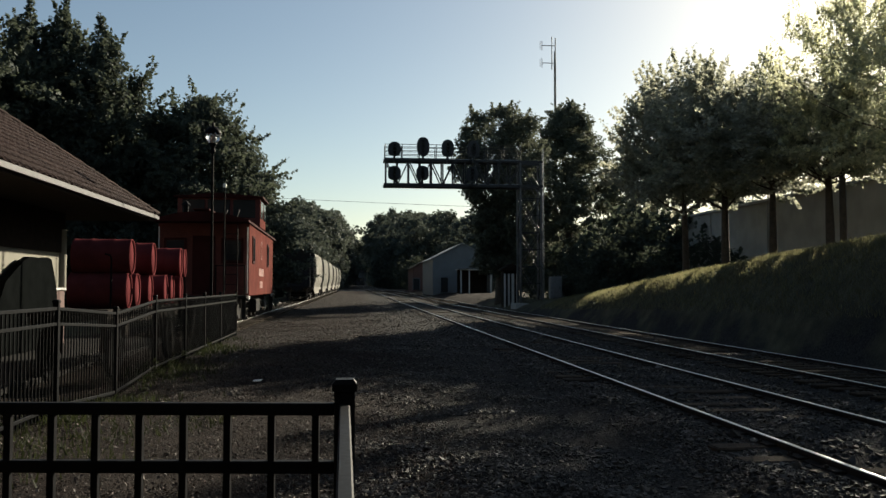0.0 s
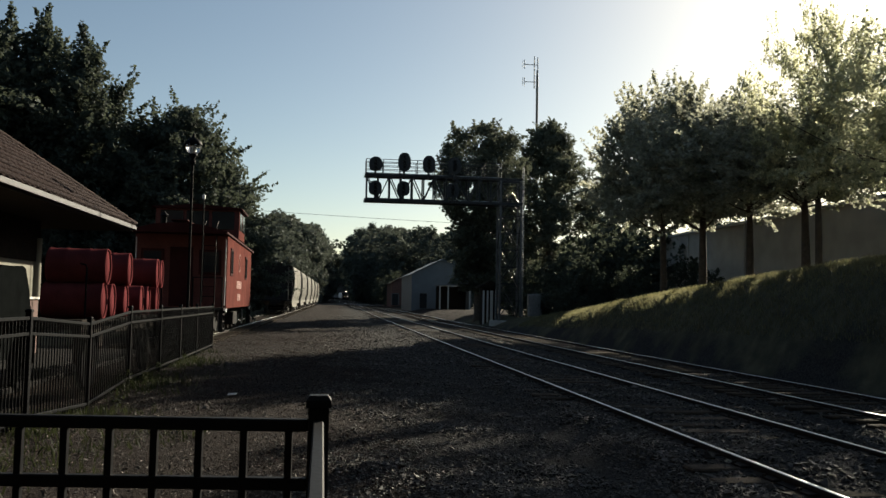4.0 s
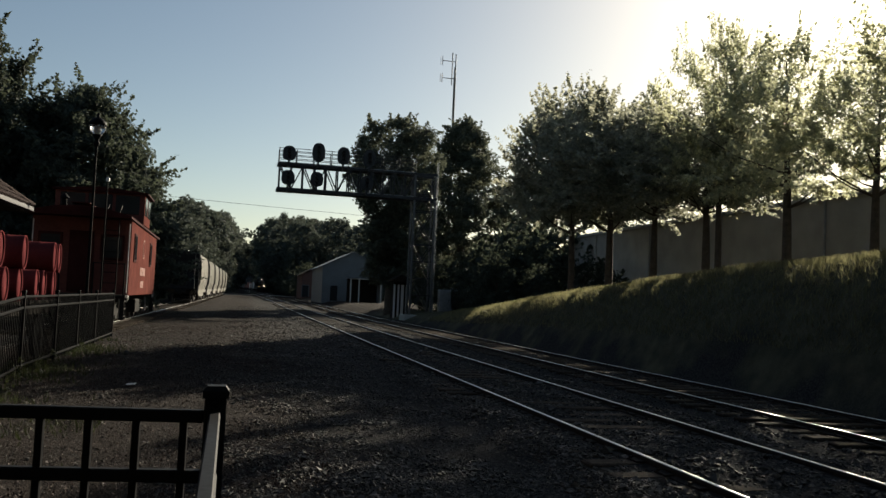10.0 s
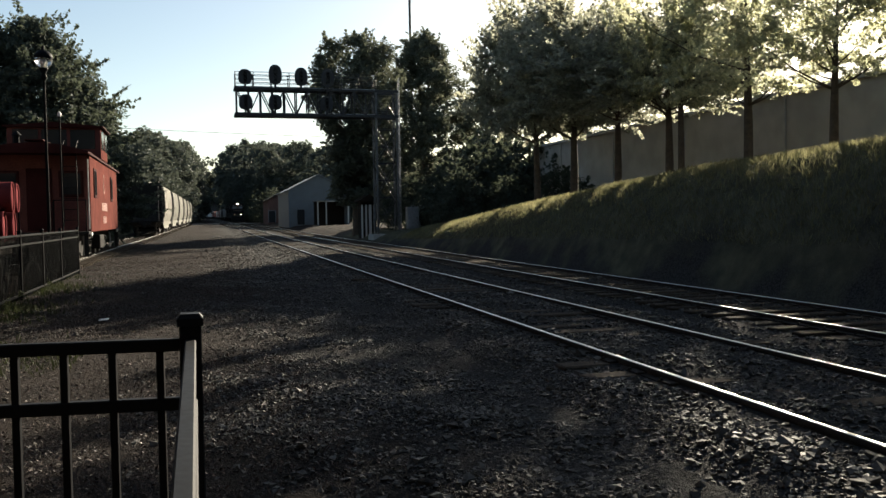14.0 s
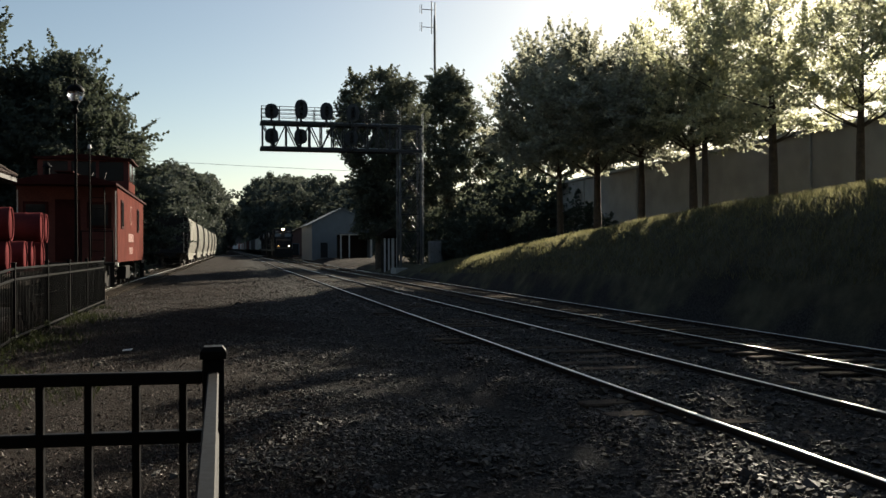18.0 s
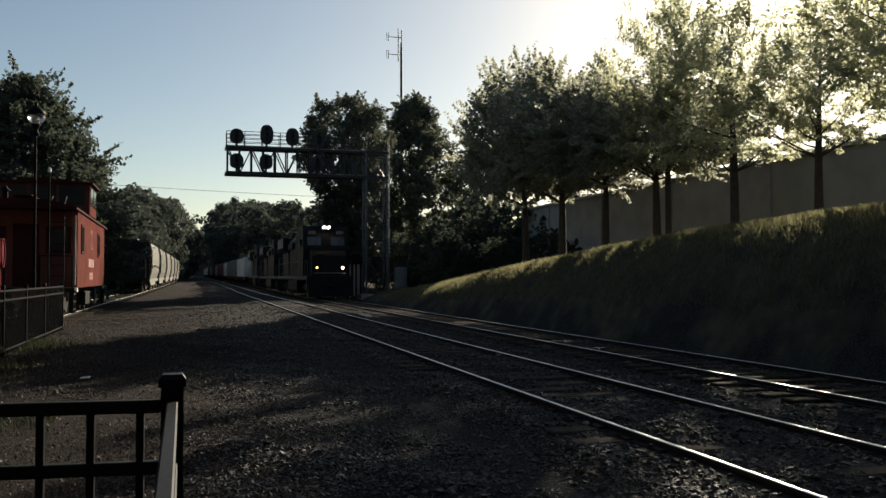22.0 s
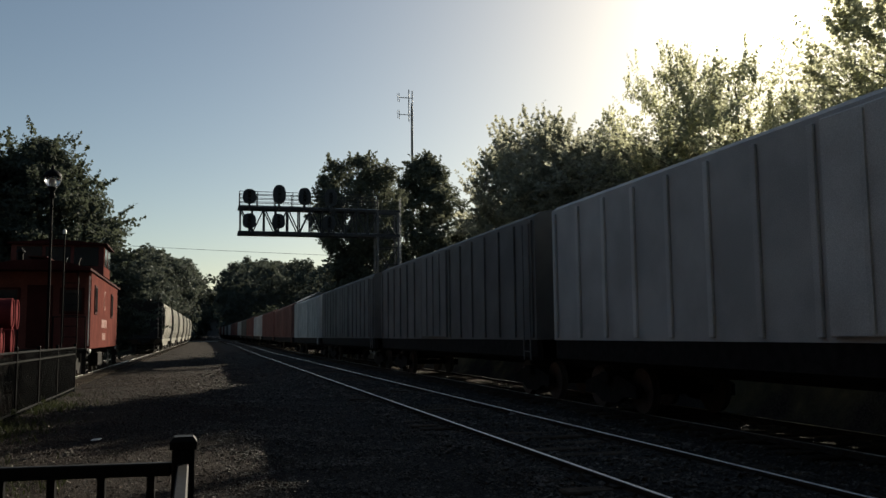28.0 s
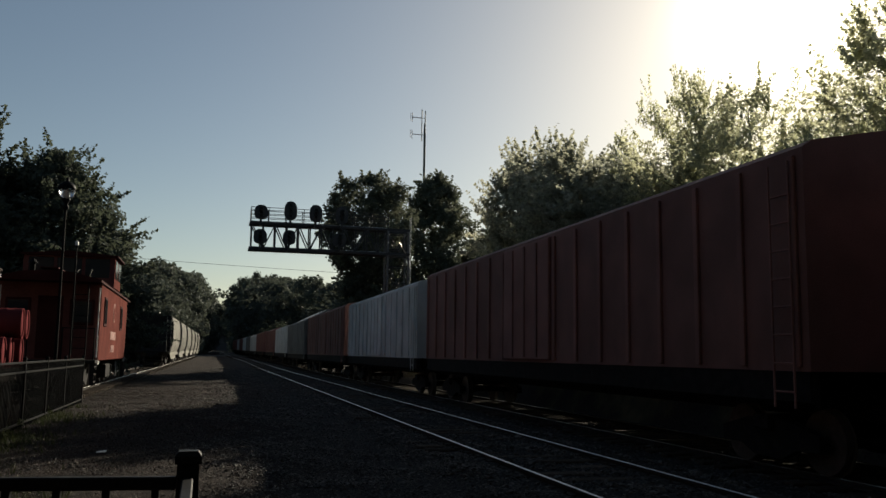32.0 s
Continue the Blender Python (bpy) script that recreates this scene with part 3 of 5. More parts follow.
def build_trees():
    # by the signal tower
    place_tree("tree", BROAD, 11.5, 67.2, 0.3, 1.0, "broad dark green tree behind the signal bridge", z=0.0, wide=1.1)
    place_tree("tree", BROAD_B, 20.2, 79.3, 1.2, 1.14, "tall narrow green tree behind the signal tower", z=0.0, wide=1.15)
    for x, y, s, w in ((16.5, 57, 1.0, 0.2), (19.5, 55, 1.25, 1.0), (22.5, 58, 1.5, 2.0), (14.5, 61, 0.9, 3.0), (25, 54, 1.5, 4.0), (20.5, 62, 1.7, 5.0), (15.2, 50, 0.75, 1.5), (17.4, 48.5, 0.6, 2.6), (19.6, 44.5, 0.6, 0.8), (15.8, 53.5, 0.9, 4.6)):
        place_tree("bush", BUSH, x, y, w, s, "dense dark green bush on the bank", "bush", "bushes on the bank")
    # on the bank, before the long building
    # the last, at y 10.4, is out of view, added to shade the gravel
    for x, y, me, top, w, wide in ((18.3, 45.6, SPIKY_B, 12.6, 0.4, 0.5), (16.02, 39.96, SPIKY, 12.75, 2.2, 0.72), (15.84, 35.10, SPIKY, 10.95, 1.1, 0.95), (15.96, 31.14, SPIKY_B, 9.87, 4.4, 0.95), (16.38, 27.90, SPIKY_B, 9.06, 0.7, 1.10), (15.93, 26.35, MAPLE, 11.6, 3.9, 0.6), (15.9, 22.5, MAPLE_B, 10.2, 2.4, 0.9), (16.02, 18.99, SLENDER, 8.6, 5.1, 1.0), (15.84, 15.10, MAPLE, 10.77, 1.1, 0.85), (16.2, 10.4, MAPLE_B, 9.6, 4.1, 0.95)):
        gz = float(ground_z(x, y))
        place_tree("tree", me, x, y, w, (top - gz) / 12.0, "backlit leafy tree on top of the grassy bank", group="trees on the bank", wide=wide)
    # behind the station and the caboose
    for x, y, me, s, w in ((-17.3, 46.2, SPIRE, 1.06, 0.3), (-15.5, 46.5, SPIRE, 1.08, 2.1), (-13.0, 45.6, SPIRE, 1.0, 4.4), (-15.5, 50.5, OAK, 0.85, 0.3), (-20.5, 41, OAK, 1.1, 1.9), (-8.3, 47, OAK_B, 0.98, 2.5), (-12.5, 52, OAK, 0.68, 4.0), (-26, 46, OAK, 1.2, 5.2), (-17, 58, OAK, 1.0, 3.0)):
        place_tree("tree", me, x, y, w, s, "dense dark leafy tree behind the station", group="trees behind the station")
    # the woods along the line
    rng = random.Random(5)

    def wood(x, y, top, label, group):
        me, h = rng.choice(((FAR_A, 20.0), (FAR_B, 17.0)))
        gz = float(ground_z(x, y))
        place_tree("tree", me, x, y, rng.uniform(0, 6), max(4.0, top * rng.uniform(0.88, 1.04) - gz) / h, label, group=group)

    for i in range(22):
        y = 92 + i * 12 + rng.uniform(-3, 3)
        edge = -9.5 if y < 190 else -6.5 - 0.004 * y
        for back in (0.0, 8.0):
            wood(edge - back - rng.uniform(0, 2), y, 2.0 + 0.088 * y + back * 0.3, "dark woodland tree beside the siding", "woods beside the siding")
    for i in range(20):
        y = 150 + i * 17 + rng.uniform(-4, 4)
        for back in (0.0, 9.0):
            wood((24 if y < 205 else 13.5) + back + rng.uniform(0, 3) + 0.004 * y, y, 2.5 + 0.083 * y, "dark woodland tree beside the main line", "woods beside the line")
    # bushes that close the view beyond the brick building
    for i in range(15):
        y = 196 + i * 22 + rng.uniform(-4, 4)
        place_tree("bush", BUSH, 12.2 + rng.uniform(0, 2.5), y, rng.uniform(0, 6), rng.uniform(1.4, 2.4), "dense green bush beside the distant line", "bush", "bushes along the line")
    # unseen trees behind the viewpoint, added to block sky light and deepen the shade
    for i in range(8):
        place_tree("tree", SHADE_TREE, -31 + i * 5.2 + rng.uniform(-1.0, 1.0), -9 + rng.uniform(-1.5, 1.5), rng.uniform(0, 6), rng.uniform(1.12, 1.3), "unseen tall tree at the near end, added to block sky light", group="trees at the near end")
    for i in range(26):
        x = -32 + i * 5.2 + rng.uniform(-2, 2)
        top = float(np.interp(x, [-40, -12, -6, 2, 6, 14, 26, 44, 70, 110], [50, 50, 44, 33, 40, 50, 57, 54, 53, 47]))
        wood(x, 600 + rng.uniform(0, 24), top, "tree of the far wooded hill", "far woods")


build_trees()


# ---- tracks ----
MAIN, FAR_MAIN, SIDING = 4.40, 8.63, -5.15
TOP_MAIN, TOP_FAR, TOP_SIDING = 0.185, 0.0, 0.17


def siding_x(y):
    return SIDING + 0.006 * max(0, y - 60)


RAIL_FORM = [(-0.065, -0.085), (0.065, -0.085), (0.065, -0.078), (0.012, -0.066), (0.011, -0.042), (0.028, -0.034), (0.028, -0.011), (0.025, -0.007), (-0.025, -0.007), (-0.028, -0.011), (-0.028, -0.034), (-0.011, -0.042), (-0.012, -0.066), (-0.065, -0.078)]
HEAD_FORM = [(-0.019, -0.0065), (0.019, -0.0065), (0.0185, -0.0052), (0.015, -0.0022), (0.008, -0.0005), (0.0, 0.0), (-0.008, -0.0005), (-0.015, -0.0022), (-0.0185, -0.0052)]


def sweep(form, line):
    sh = Shape()
    n = len(form)
    vs, fs = [], []
    for x, y, z in line:
        vs += [(x + u, y, z + w) for u, w in form]
    for i in range(len(line) - 1):
        for j in range(n):
            fs.append((i * n + j, i * n + (j + 1) % n, (i + 1) * n + (j + 1) % n, (i + 1) * n + j))
    fs += [tuple(reversed(range(n))), tuple(range((len(line) - 1) * n, len(line) * n))]
    return sh.add(vs, fs)


def tie_shape():
    return Shape().box((0, 0, 0), (2.6, 0.23, 0.18), 0.015)


def build_track(name, label, centre_of, top, y0, y1):
    t = thing(name, label, "railway track", kind="structure")
    ys = [y for y in np.concatenate([np.arange(y0, 110, 12), np.arange(110, y1, 25), [y1]])]
    for side in (-0.7525, 0.7525):
        line = [(centre_of(y) + side, y, top + float(rise(y))) for y in ys]
        part("rail", sweep(RAIL_FORM, line), STEEL_RAIL, t, "rusty steel rail")
        part("rail_head", sweep(HEAD_FORM, line), RAIL_TOP, t, "polished running surface of the rail")
    me = tie_shape().mesh("tie", TIE_WOOD)
    plate = Shape().box((-0.7525, 0, 0.1), (0.2, 0.19, 0.02), 0.004).box((0.7525, 0, 0.1), (0.2, 0.19, 0.02), 0.004)
    for sx in (-0.84, -0.66, 0.66, 0.84):
        plate.box((sx, 0.05, 0.115), (0.025, 0.025, 0.03))
    pme = plate.mesh("tie_plate", STEEL_RAIL)
    rng = random.Random(3)
    y, rest = y0, Shape()
    while y < min(y1, 200):
        z = top - 0.161 + float(rise(y)) + rng.uniform(-0.012, 0.008)
        m = Matrix.Translation((centre_of(y), y, z)) @ Matrix.Rotation(rng.gauss(0, 0.012), 4, "Z")
        if 1 < y < 62:
            tie = part("tie", me, None, t, m=m)
            if y < 30:
                part("tie_plate", pme, None, tie)
        else:
            rest.add([m @ Vector(c) for c in ((-1.3, -0.11, -0.09), (1.3, -0.11, -0.09), (1.3, 0.11, -0.09), (-1.3, 0.11, -0.09), (-1.3, -0.11, 0.09), (1.3, -0.11, 0.09), (1.3, 0.11, 0.09), (-1.3, 0.11, 0.09))],
                     [(0, 1, 5, 4), (1, 2, 6, 5), (2, 3, 7, 6), (3, 0, 4, 7), (4, 5, 6, 7)])
        y += 0.53
    if rest.v:
        tagged(part("far_ties", rest, TIE_WOOD, t), kind="stuff")
    return t


build_track("main_track", "railway track with polished rails on gravel ballast", lambda y: track_x(y, MAIN), TOP_MAIN, -14.0, 560.0)
build_track("far_main_track", "second railway track with polished rails beside the bank", lambda y: track_x(y, FAR_MAIN), TOP_FAR, -14.0, 560.0)
build_track("siding_track", "rusty siding track under the caboose and hoppers", siding_x, TOP_SIDING, 26.0, 180.0)


def build_ballast():
    """Loose crushed stone, thick near the lines and thin on the trodden path."""
    rng = np.random.default_rng(8)
    pts = []

    def scatter(k, x0, x1, y0, y1, size, keep=None):
        x = rng.uniform(x0, x1, k)
        y = y0 + (y1 - y0) * rng.random(k) ** 1.6
        s = size * rng.lognormal(0, 0.35, k)
        if keep is not None:
            ok = keep(x, y)
            x, y, s = x[ok], y[ok], s[ok]
        pts.append(np.stack([x, y, s], 1))

    patch = lambda x, y: np.sin(x * 1.3 + 0.5) * np.sin(y * 0.55 + x * 0.4) + rng.random(len(x)) * 1.6 > 0.55
    edge = lambda x, y: x + 0.3 * np.sin(y * 0.9 + 1.0) + 0.2 * np.sin(y * 2.3) + 0.45 * rng.normal(size=len(x)) > 0.35
    scatter(24000, -1.1, 3.4, 2.2, 9, 0.0098, edge)
    scatter(9000, -1.1, 3.4, 2.25, -5, 0.014, edge)
    scatter(11000, -1.1, 3.4, 2.2, 8, 0.0175, edge)
    scatter(20000, -1.1, 3.4, 6, 16, 0.0122, edge)
    scatter(16000, -1.1, 3.3, 10, 28, 0.015, edge)
    scatter(2600, -3.2, 0.4, 2.5, 22, 0.009, patch)
    scatter(14000, -3.3, 0.6, 2.4, 16, 0.0062)
    scatter(22000, 3.0, 6.0, 3, 40, 0.0195)
    scatter(20000, 6.0, 10.6, 5, 50, 0.021)
    scatter(1500, -3.2, 1.5, 12, 45, 0.016, patch)
    scatter(7000, -0.6, 3.3, 20, 80, 0.024, edge)
    scatter(1500, -3.4, 0.6, 20, 80, 0.02)
    q = np.concatenate(pts)
    x, y, s = q.T
    clear = np.ones(len(x), bool)
    for c in (MAIN, FAR_MAIN):
        for side in (-0.7525, 0.7525):
            clear &= np.abs(x - c - side) > 0.1
    x, y, s = x[clear], y[clear], s[clear]
    z = ground_z(x, y) + hill_noise(x, y)
    k = len(x)
    octa = np.array([[1, 0, 0], [-1, 0, 0], [0, 1, 0], [0, -1, 0], [0, 0, 1], [0, 0, -1]], float)
    v = octa[None] * (0.55 + 0.9 * rng.random((k, 6, 1))) * s[:, None, None] + rng.normal(size=(k, 6, 3)) * s[:, None, None] * 0.25
    ax = rng.normal(size=(k, 3))
    ax /= np.linalg.norm(ax, axis=1, keepdims=True)
    w = rng.uniform(0, 6.28, k)
    c, sn = np.cos(w)[:, None, None], np.sin(w)[:, None, None]
    a = np.repeat(ax[:, None], 6, 1)
    v = v * c + np.cross(a, v) * sn + a * (a * v).sum(-1, keepdims=True) * (1 - c)
    v[:, :, 2] *= 0.62
    v += np.stack([x, y, z + s * 0.25], 1)[:, None]
    f = np.array([[0, 2, 4], [2, 1, 4], [1, 3, 4], [3, 0, 4], [2, 0, 5], [1, 2, 5], [3, 1, 5], [0, 3, 5]])
    f = (np.arange(k)[:, None, None] * 6 + f[None]).reshape(-1, 3)
    ob = new("gravel", soup("gravel", v.reshape(-1, 3), f, BALLAST))
    tagged(ob, "loose grey crushed-stone gravel beside the rails", "gravel", kind="stuff")


build_ballast()


def build_litter():
    """Dry leaves and grit trodden into the dirt."""
    rng = np.random.default_rng(21)
    k = 110000
    x = rng.uniform(-4.3, 0.9, k)
    y = 2.3 + 34 * rng.random(k) ** 1.7
    keep = np.sin(x * 0.9 + 2 * np.sin(y * 0.35)) + rng.random(k) * 1.8 > 0.35
    x, y = x[keep], y[keep]
    k = len(x)
    z = ground_z(x, y) + hill_noise(x, y) + 0.006
    w = rng.uniform(0, 6.28, k)
    s = 0.005 + 0.014 * rng.random(k) ** 2
    a = np.stack([np.cos(w), np.sin(w), rng.normal(size=k) * 0.6], 1) * s[:, None]
    b = np.stack([-np.sin(w), np.cos(w), rng.normal(size=k) * 0.35], 1) * s[:, None] * 0.6
    p = np.stack([x, y, z + 0.2 * s], 1)
    lift = np.array([0, 0, 1.0]) * s[:, None] * 0.3
    v = np.stack([p - a, p + b + lift, p + a, p - b + lift], 1).reshape(-1, 3)
    i = np.arange(k)[:, None] * 4
    f = np.concatenate([i + np.array([[0, 1, 2]]), i + np.array([[0, 2, 3]])])
    tagged(new("leaf_litter", soup("leaf_litter", v, f, DRY_LEAF)), "dry brown leaves and grit trodden into the path", "leaf litter", kind="stuff")


build_litter()


def build_grass():
    rng = np.random.default_rng(9)

    def blades(name, label, x, y, h, mat=GRASS):
        k = len(x)
        z = ground_z(x, y) + hill_noise(x, y) - 0.01
        w = rng.uniform(0, 6.28, k)
        p = np.stack([x, y, z], 1)
        side = np.stack([np.cos(w), np.sin(w), np.zeros(k)], 1) * (0.006 + 0.05 * h[:, None])
        tip = np.stack([rng.normal(size=k) * 0.35, rng.normal(size=k) * 0.35, np.ones(k)], 1) * h[:, None]
        v = np.stack([p - side, p + side, p + tip], 1).reshape(-1, 3)
        f = np.arange(3 * k).reshape(-1, 3)
        tagged(new(name, soup(name, v, f, mat)), label, "grass", kind="stuff")

    k = 60000
    y = 9 + 42 * rng.random(k) ** 1.2
    x = rng.uniform(11.2, 16.5, k)
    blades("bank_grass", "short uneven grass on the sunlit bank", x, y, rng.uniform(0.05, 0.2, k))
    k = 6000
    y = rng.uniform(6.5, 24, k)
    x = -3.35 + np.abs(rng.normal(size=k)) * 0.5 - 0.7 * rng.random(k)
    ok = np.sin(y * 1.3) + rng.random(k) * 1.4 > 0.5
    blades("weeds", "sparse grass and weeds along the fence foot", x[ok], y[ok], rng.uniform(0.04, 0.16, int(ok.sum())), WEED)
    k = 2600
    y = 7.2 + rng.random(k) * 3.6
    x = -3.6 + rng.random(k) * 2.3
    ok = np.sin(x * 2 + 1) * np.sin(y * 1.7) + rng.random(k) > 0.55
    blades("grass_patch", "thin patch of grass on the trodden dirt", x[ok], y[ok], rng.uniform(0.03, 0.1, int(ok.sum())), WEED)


build_grass()


def build_weed_plants():
    """Low leafy weeds at the foot of the long fence."""
    for x, y, n, s in ((-3.33, 14.7, 48, 0.045), (-3.2, 15.3, 40, 0.05), (-3.38, 17.6, 40, 0.06), (-3.05, 12.9, 36, 0.05), (-3.42, 20.4, 40, 0.06)):
        rng = np.random.default_rng(int(y * 10))
        tips = np.stack([rng.normal(size=8) * 0.09, rng.normal(size=8) * 0.09, 0.05 + rng.random(8) * 0.16], 1)
        ways = np.stack([rng.normal(size=8) * 0.5, rng.normal(size=8) * 0.5, np.ones(8)], 1)
        ways /= np.linalg.norm(ways, axis=1, keepdims=True)
        v, f = leaf_cloud(rng, tips, ways, n // 8, 0.03, 0.16, s)
        v[:, 2] = np.maximum(v[:, 2], 0.0)
        e = thing("weed_plant", "small leafy weed at the foot of the fence", "weed", pose(x, y, float(ground_z(x, y))), "weeds at the fence")
        part("leaves", soup("leaves", v, f, WEED), None, e)
        part("stem", Shape().tube([(0, 0, -0.02), (0.01, 0.0, 0.1), (0.0, 0.02, 0.2)], [0.008, 0.006, 0.003], 5), WEED, e)


build_weed_plants()


# ---- fences ----
def fence_post(h, w=0.064):
    s = Shape().box((0, 0, h / 2), (w, w, h), 0.004)
    cap = Shape()
    a = w / 2 + 0.006
    vs = [(-a, -a, h), (a, -a, h), (a, a, h), (-a, a, h), (-a, -a, h + 0.022), (a, -a, h + 0.022), (a, a, h + 0.022), (-a, a, h + 0.022),
          (-a * 0.72, -a * 0.72, h + 0.036), (a * 0.72, -a * 0.72, h + 0.036), (a * 0.72, a * 0.72, h + 0.036), (-a * 0.72, a * 0.72, h + 0.036)]
    fs = [(3, 2, 1, 0), (0, 1, 5, 4), (1, 2, 6, 5), (2, 3, 7, 6), (3, 0, 4, 7), (4, 5, 9, 8), (5, 6, 10, 9), (6, 7, 11, 10), (7, 4, 8, 11), (8, 9, 10, 11)]
    cap.add(vs, fs)
    return s, cap


def build_fence(name, label, corners, h, rails, pitch, picket=0.019, first=None, paint=BLACK_METAL, wide=0.042):
    f = thing(name, label, "fence")
    s, cap = fence_post(h - 0.036)
    pm, cm = s.mesh("post", paint), cap.mesh("post_cap", paint)
    top_rail = max(rails)
    pk = Shape().box((0, 0, (0.03 + top_rail - 0.03) / 2), (picket, picket, top_rail - 0.06), 0.002).mesh("picket", paint)
    for i, (x, y) in enumerate(corners):
        gz = float(ground_z(x, y))
        j = min(i, len(corners) - 2)
        ang = math.atan2(corners[j + 1][1] - corners[j][1], corners[j + 1][0] - corners[j][0])
        post = part("post", pm, None, f, m=pose(x, y, gz, 0, 0, math.degrees(ang)))
        part("post_cap", cm, None, post)
        if i == len(corners) - 1:
            break
        x1, y1 = corners[i + 1]
        gz1 = float(ground_z(x1, y1))
        ln = math.hypot(x1 - x, y1 - y)
        tilt = -math.degrees(math.atan2(gz1 - gz, ln))
        for z in rails:
            m = pose((x + x1) / 2, (y + y1) / 2, (gz + gz1) / 2 + z - 0.019, 0, tilt, math.degrees(ang))
            part("rail", Shape().box((0, 0, 0), (ln - 0.062, wide, 0.038), 0.004), paint, f, m=m)
        k = max(1, round(ln / pitch))
        us = [q / k for q in range(1, k)] if first is None else [q for q in ((ln - first - j * pitch) / ln for j in range(60)) if q > 0.03]
        for u in us:
            part("picket", pk, None, f, m=pose(x + (x1 - x) * u, y + (y1 - y) * u, gz + (gz1 - gz) * u, 0, 0, math.degrees(ang)))
    return f


build_fence("metal_fence", "black metal picket fence at the edge of the platform", [(-2.45, 2.98), (-0.03, 2.69), (-0.002, 0.4)], 1.22, (1.145, 0.966, 0.13), 0.138, 0.022, first=0.09, paint=GLOSS_BLACK, wide=0.032)
build_fence("metal_fence", "long black metal picket fence along the dirt path", [(-3.4, 3.1), (-3.42, 5.5), (-3.44, 7.93), (-3.46, 10.36), (-3.45, 12.8), (-3.46, 15.3), (-3.46, 17.9), (-3.48, 20.3), (-3.5, 22.8), (-3.56, 26.2)], 1.35, (1.265, 1.085, 0.13), 0.108, 0.016)


# ---- station ----
def build_station():
    st = thing("station", "old railway station with brown tiled hip roof and cream walls", "station building")
    x0, x1, y0, y1, ez = -16.5, -5.5, -9.0, 24.5, 3.46
    run, pitch = (x1 - x0) / 2, math.tan(radians(35.8))
    rz = ez + run * pitch
    ridge0, ridge1 = (x0 + run, y0 + run, rz), (x0 + run, y1 - run, rz)
    d = 0.1
    roof = Shape()
    c = [(x0, y0, ez), (x1, y0, ez), (x1, y1, ez), (x0, y1, ez)]
    lo = [(a, b, e - d) for a, b, e in c]
    roof.add(c + [ridge0, ridge1] + lo, [(1, 2, 5, 4), (2, 3, 5), (3, 0, 4, 5), (0, 1, 4), (9, 8, 7, 6), (0, 6, 7, 1), (1, 7, 8, 2), (2, 8, 9, 3), (3, 9, 6, 0)])
    roof_ob = part("roof", roof, ROOF_TILE, st, "brown tiled hip roof")
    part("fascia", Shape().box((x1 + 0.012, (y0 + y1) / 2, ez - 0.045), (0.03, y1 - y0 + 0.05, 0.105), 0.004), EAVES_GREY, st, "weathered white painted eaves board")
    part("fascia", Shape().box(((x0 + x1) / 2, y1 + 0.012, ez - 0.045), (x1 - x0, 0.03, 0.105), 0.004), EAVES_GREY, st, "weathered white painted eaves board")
    part("soffit", Shape().box(((x0 + x1) / 2, (y0 + y1) / 2, ez - 0.13), (x1 - x0 - 0.1, y1 - y0 - 0.1, 0.03)), DARK_WOOD, st, "dark boarded soffit")
    wx, wy = -7.25, 22.1
    part("wall", Shape().box(((x0 + 1.75 + wx) / 2, (y0 + 1.7 + wy) / 2, (ez - 0.14) / 2), (wx - x0 - 1.75, wy - y0 - 1.7, ez - 0.14), 0.02), CREAM, st, "cream plastered wall")
    part("upper_wall", Shape().box((wx + 0.015, (y0 + 1.7 + wy) / 2, 2.82), (0.05, wy - y0 - 1.7, 1.0), 0.005), DARK_WOOD, st, "dark boarded upper wall")
    part("wainscot", Shape().box((wx + 0.02, (y0 + 1.7 + wy) / 2, 0.7), (0.06, wy - y0 - 1.66, 1.4), 0.01), BRICK, st, "red brick lower wall")
    part("sill_course", Shape().box((wx + 0.04, (y0 + 1.7 + wy) / 2, 1.43), (0.12, wy - y0 - 1.64, 0.06), 0.01), WHITE_PAINT, st, "pale sill course")
    part("corner_pilaster", Shape().lathe([(0.14, 1.46), (0.14, 2.9)], 14, (wx - 0.02, wy - 0.12, 0)), CREAM, st, "rounded cream corner pilaster")
    # hip caps
    for a, b in ((c[2], ridge1), (ridge1, ridge0)):
        a, b = Vector(a) + Vector((0, 0, 0.03)), Vector(b) + Vector((0, 0, 0.03))
        n = int((b - a).length / 0.35)
        for i in range(n):
            p, q = a.lerp(b, i / n), a.lerp(b, (i + 1.15) / n)
            part("ridge_tile", Shape().tube([p, q], [0.1, 0.085], 6), ROOF_TILE, roof_ob)
    # tile courses on the track-side slope
    tile = Shape()
    prof = [(-0.15, 0.0), (-0.1, 0.035), (-0.03, 0.04), (0.03, 0.012), (0.1, 0.0), (0.15, 0.004)]
    vs = [(u, 0.0, w + 0.03) for u, w in prof] + [(u, 0.37, w) for u, w in prof] + [(u, 0.0, w + 0.008) for u, w in prof]
    k = len(prof)
    tile.add(vs, [(i, i + 1, k + i + 1, k + i) for i in range(k - 1)] + [(2 * k + i, 2 * k + i + 1, i + 1, i) for i in range(k - 1)])
    tm = tile.mesh("roof_tile", ROOF_TILE)
    tilt = math.atan(pitch)
    rest = Shape()
    rng = random.Random(2)
    sl = run / math.cos(tilt)
    rows = int(sl / 0.32)
    count = 0
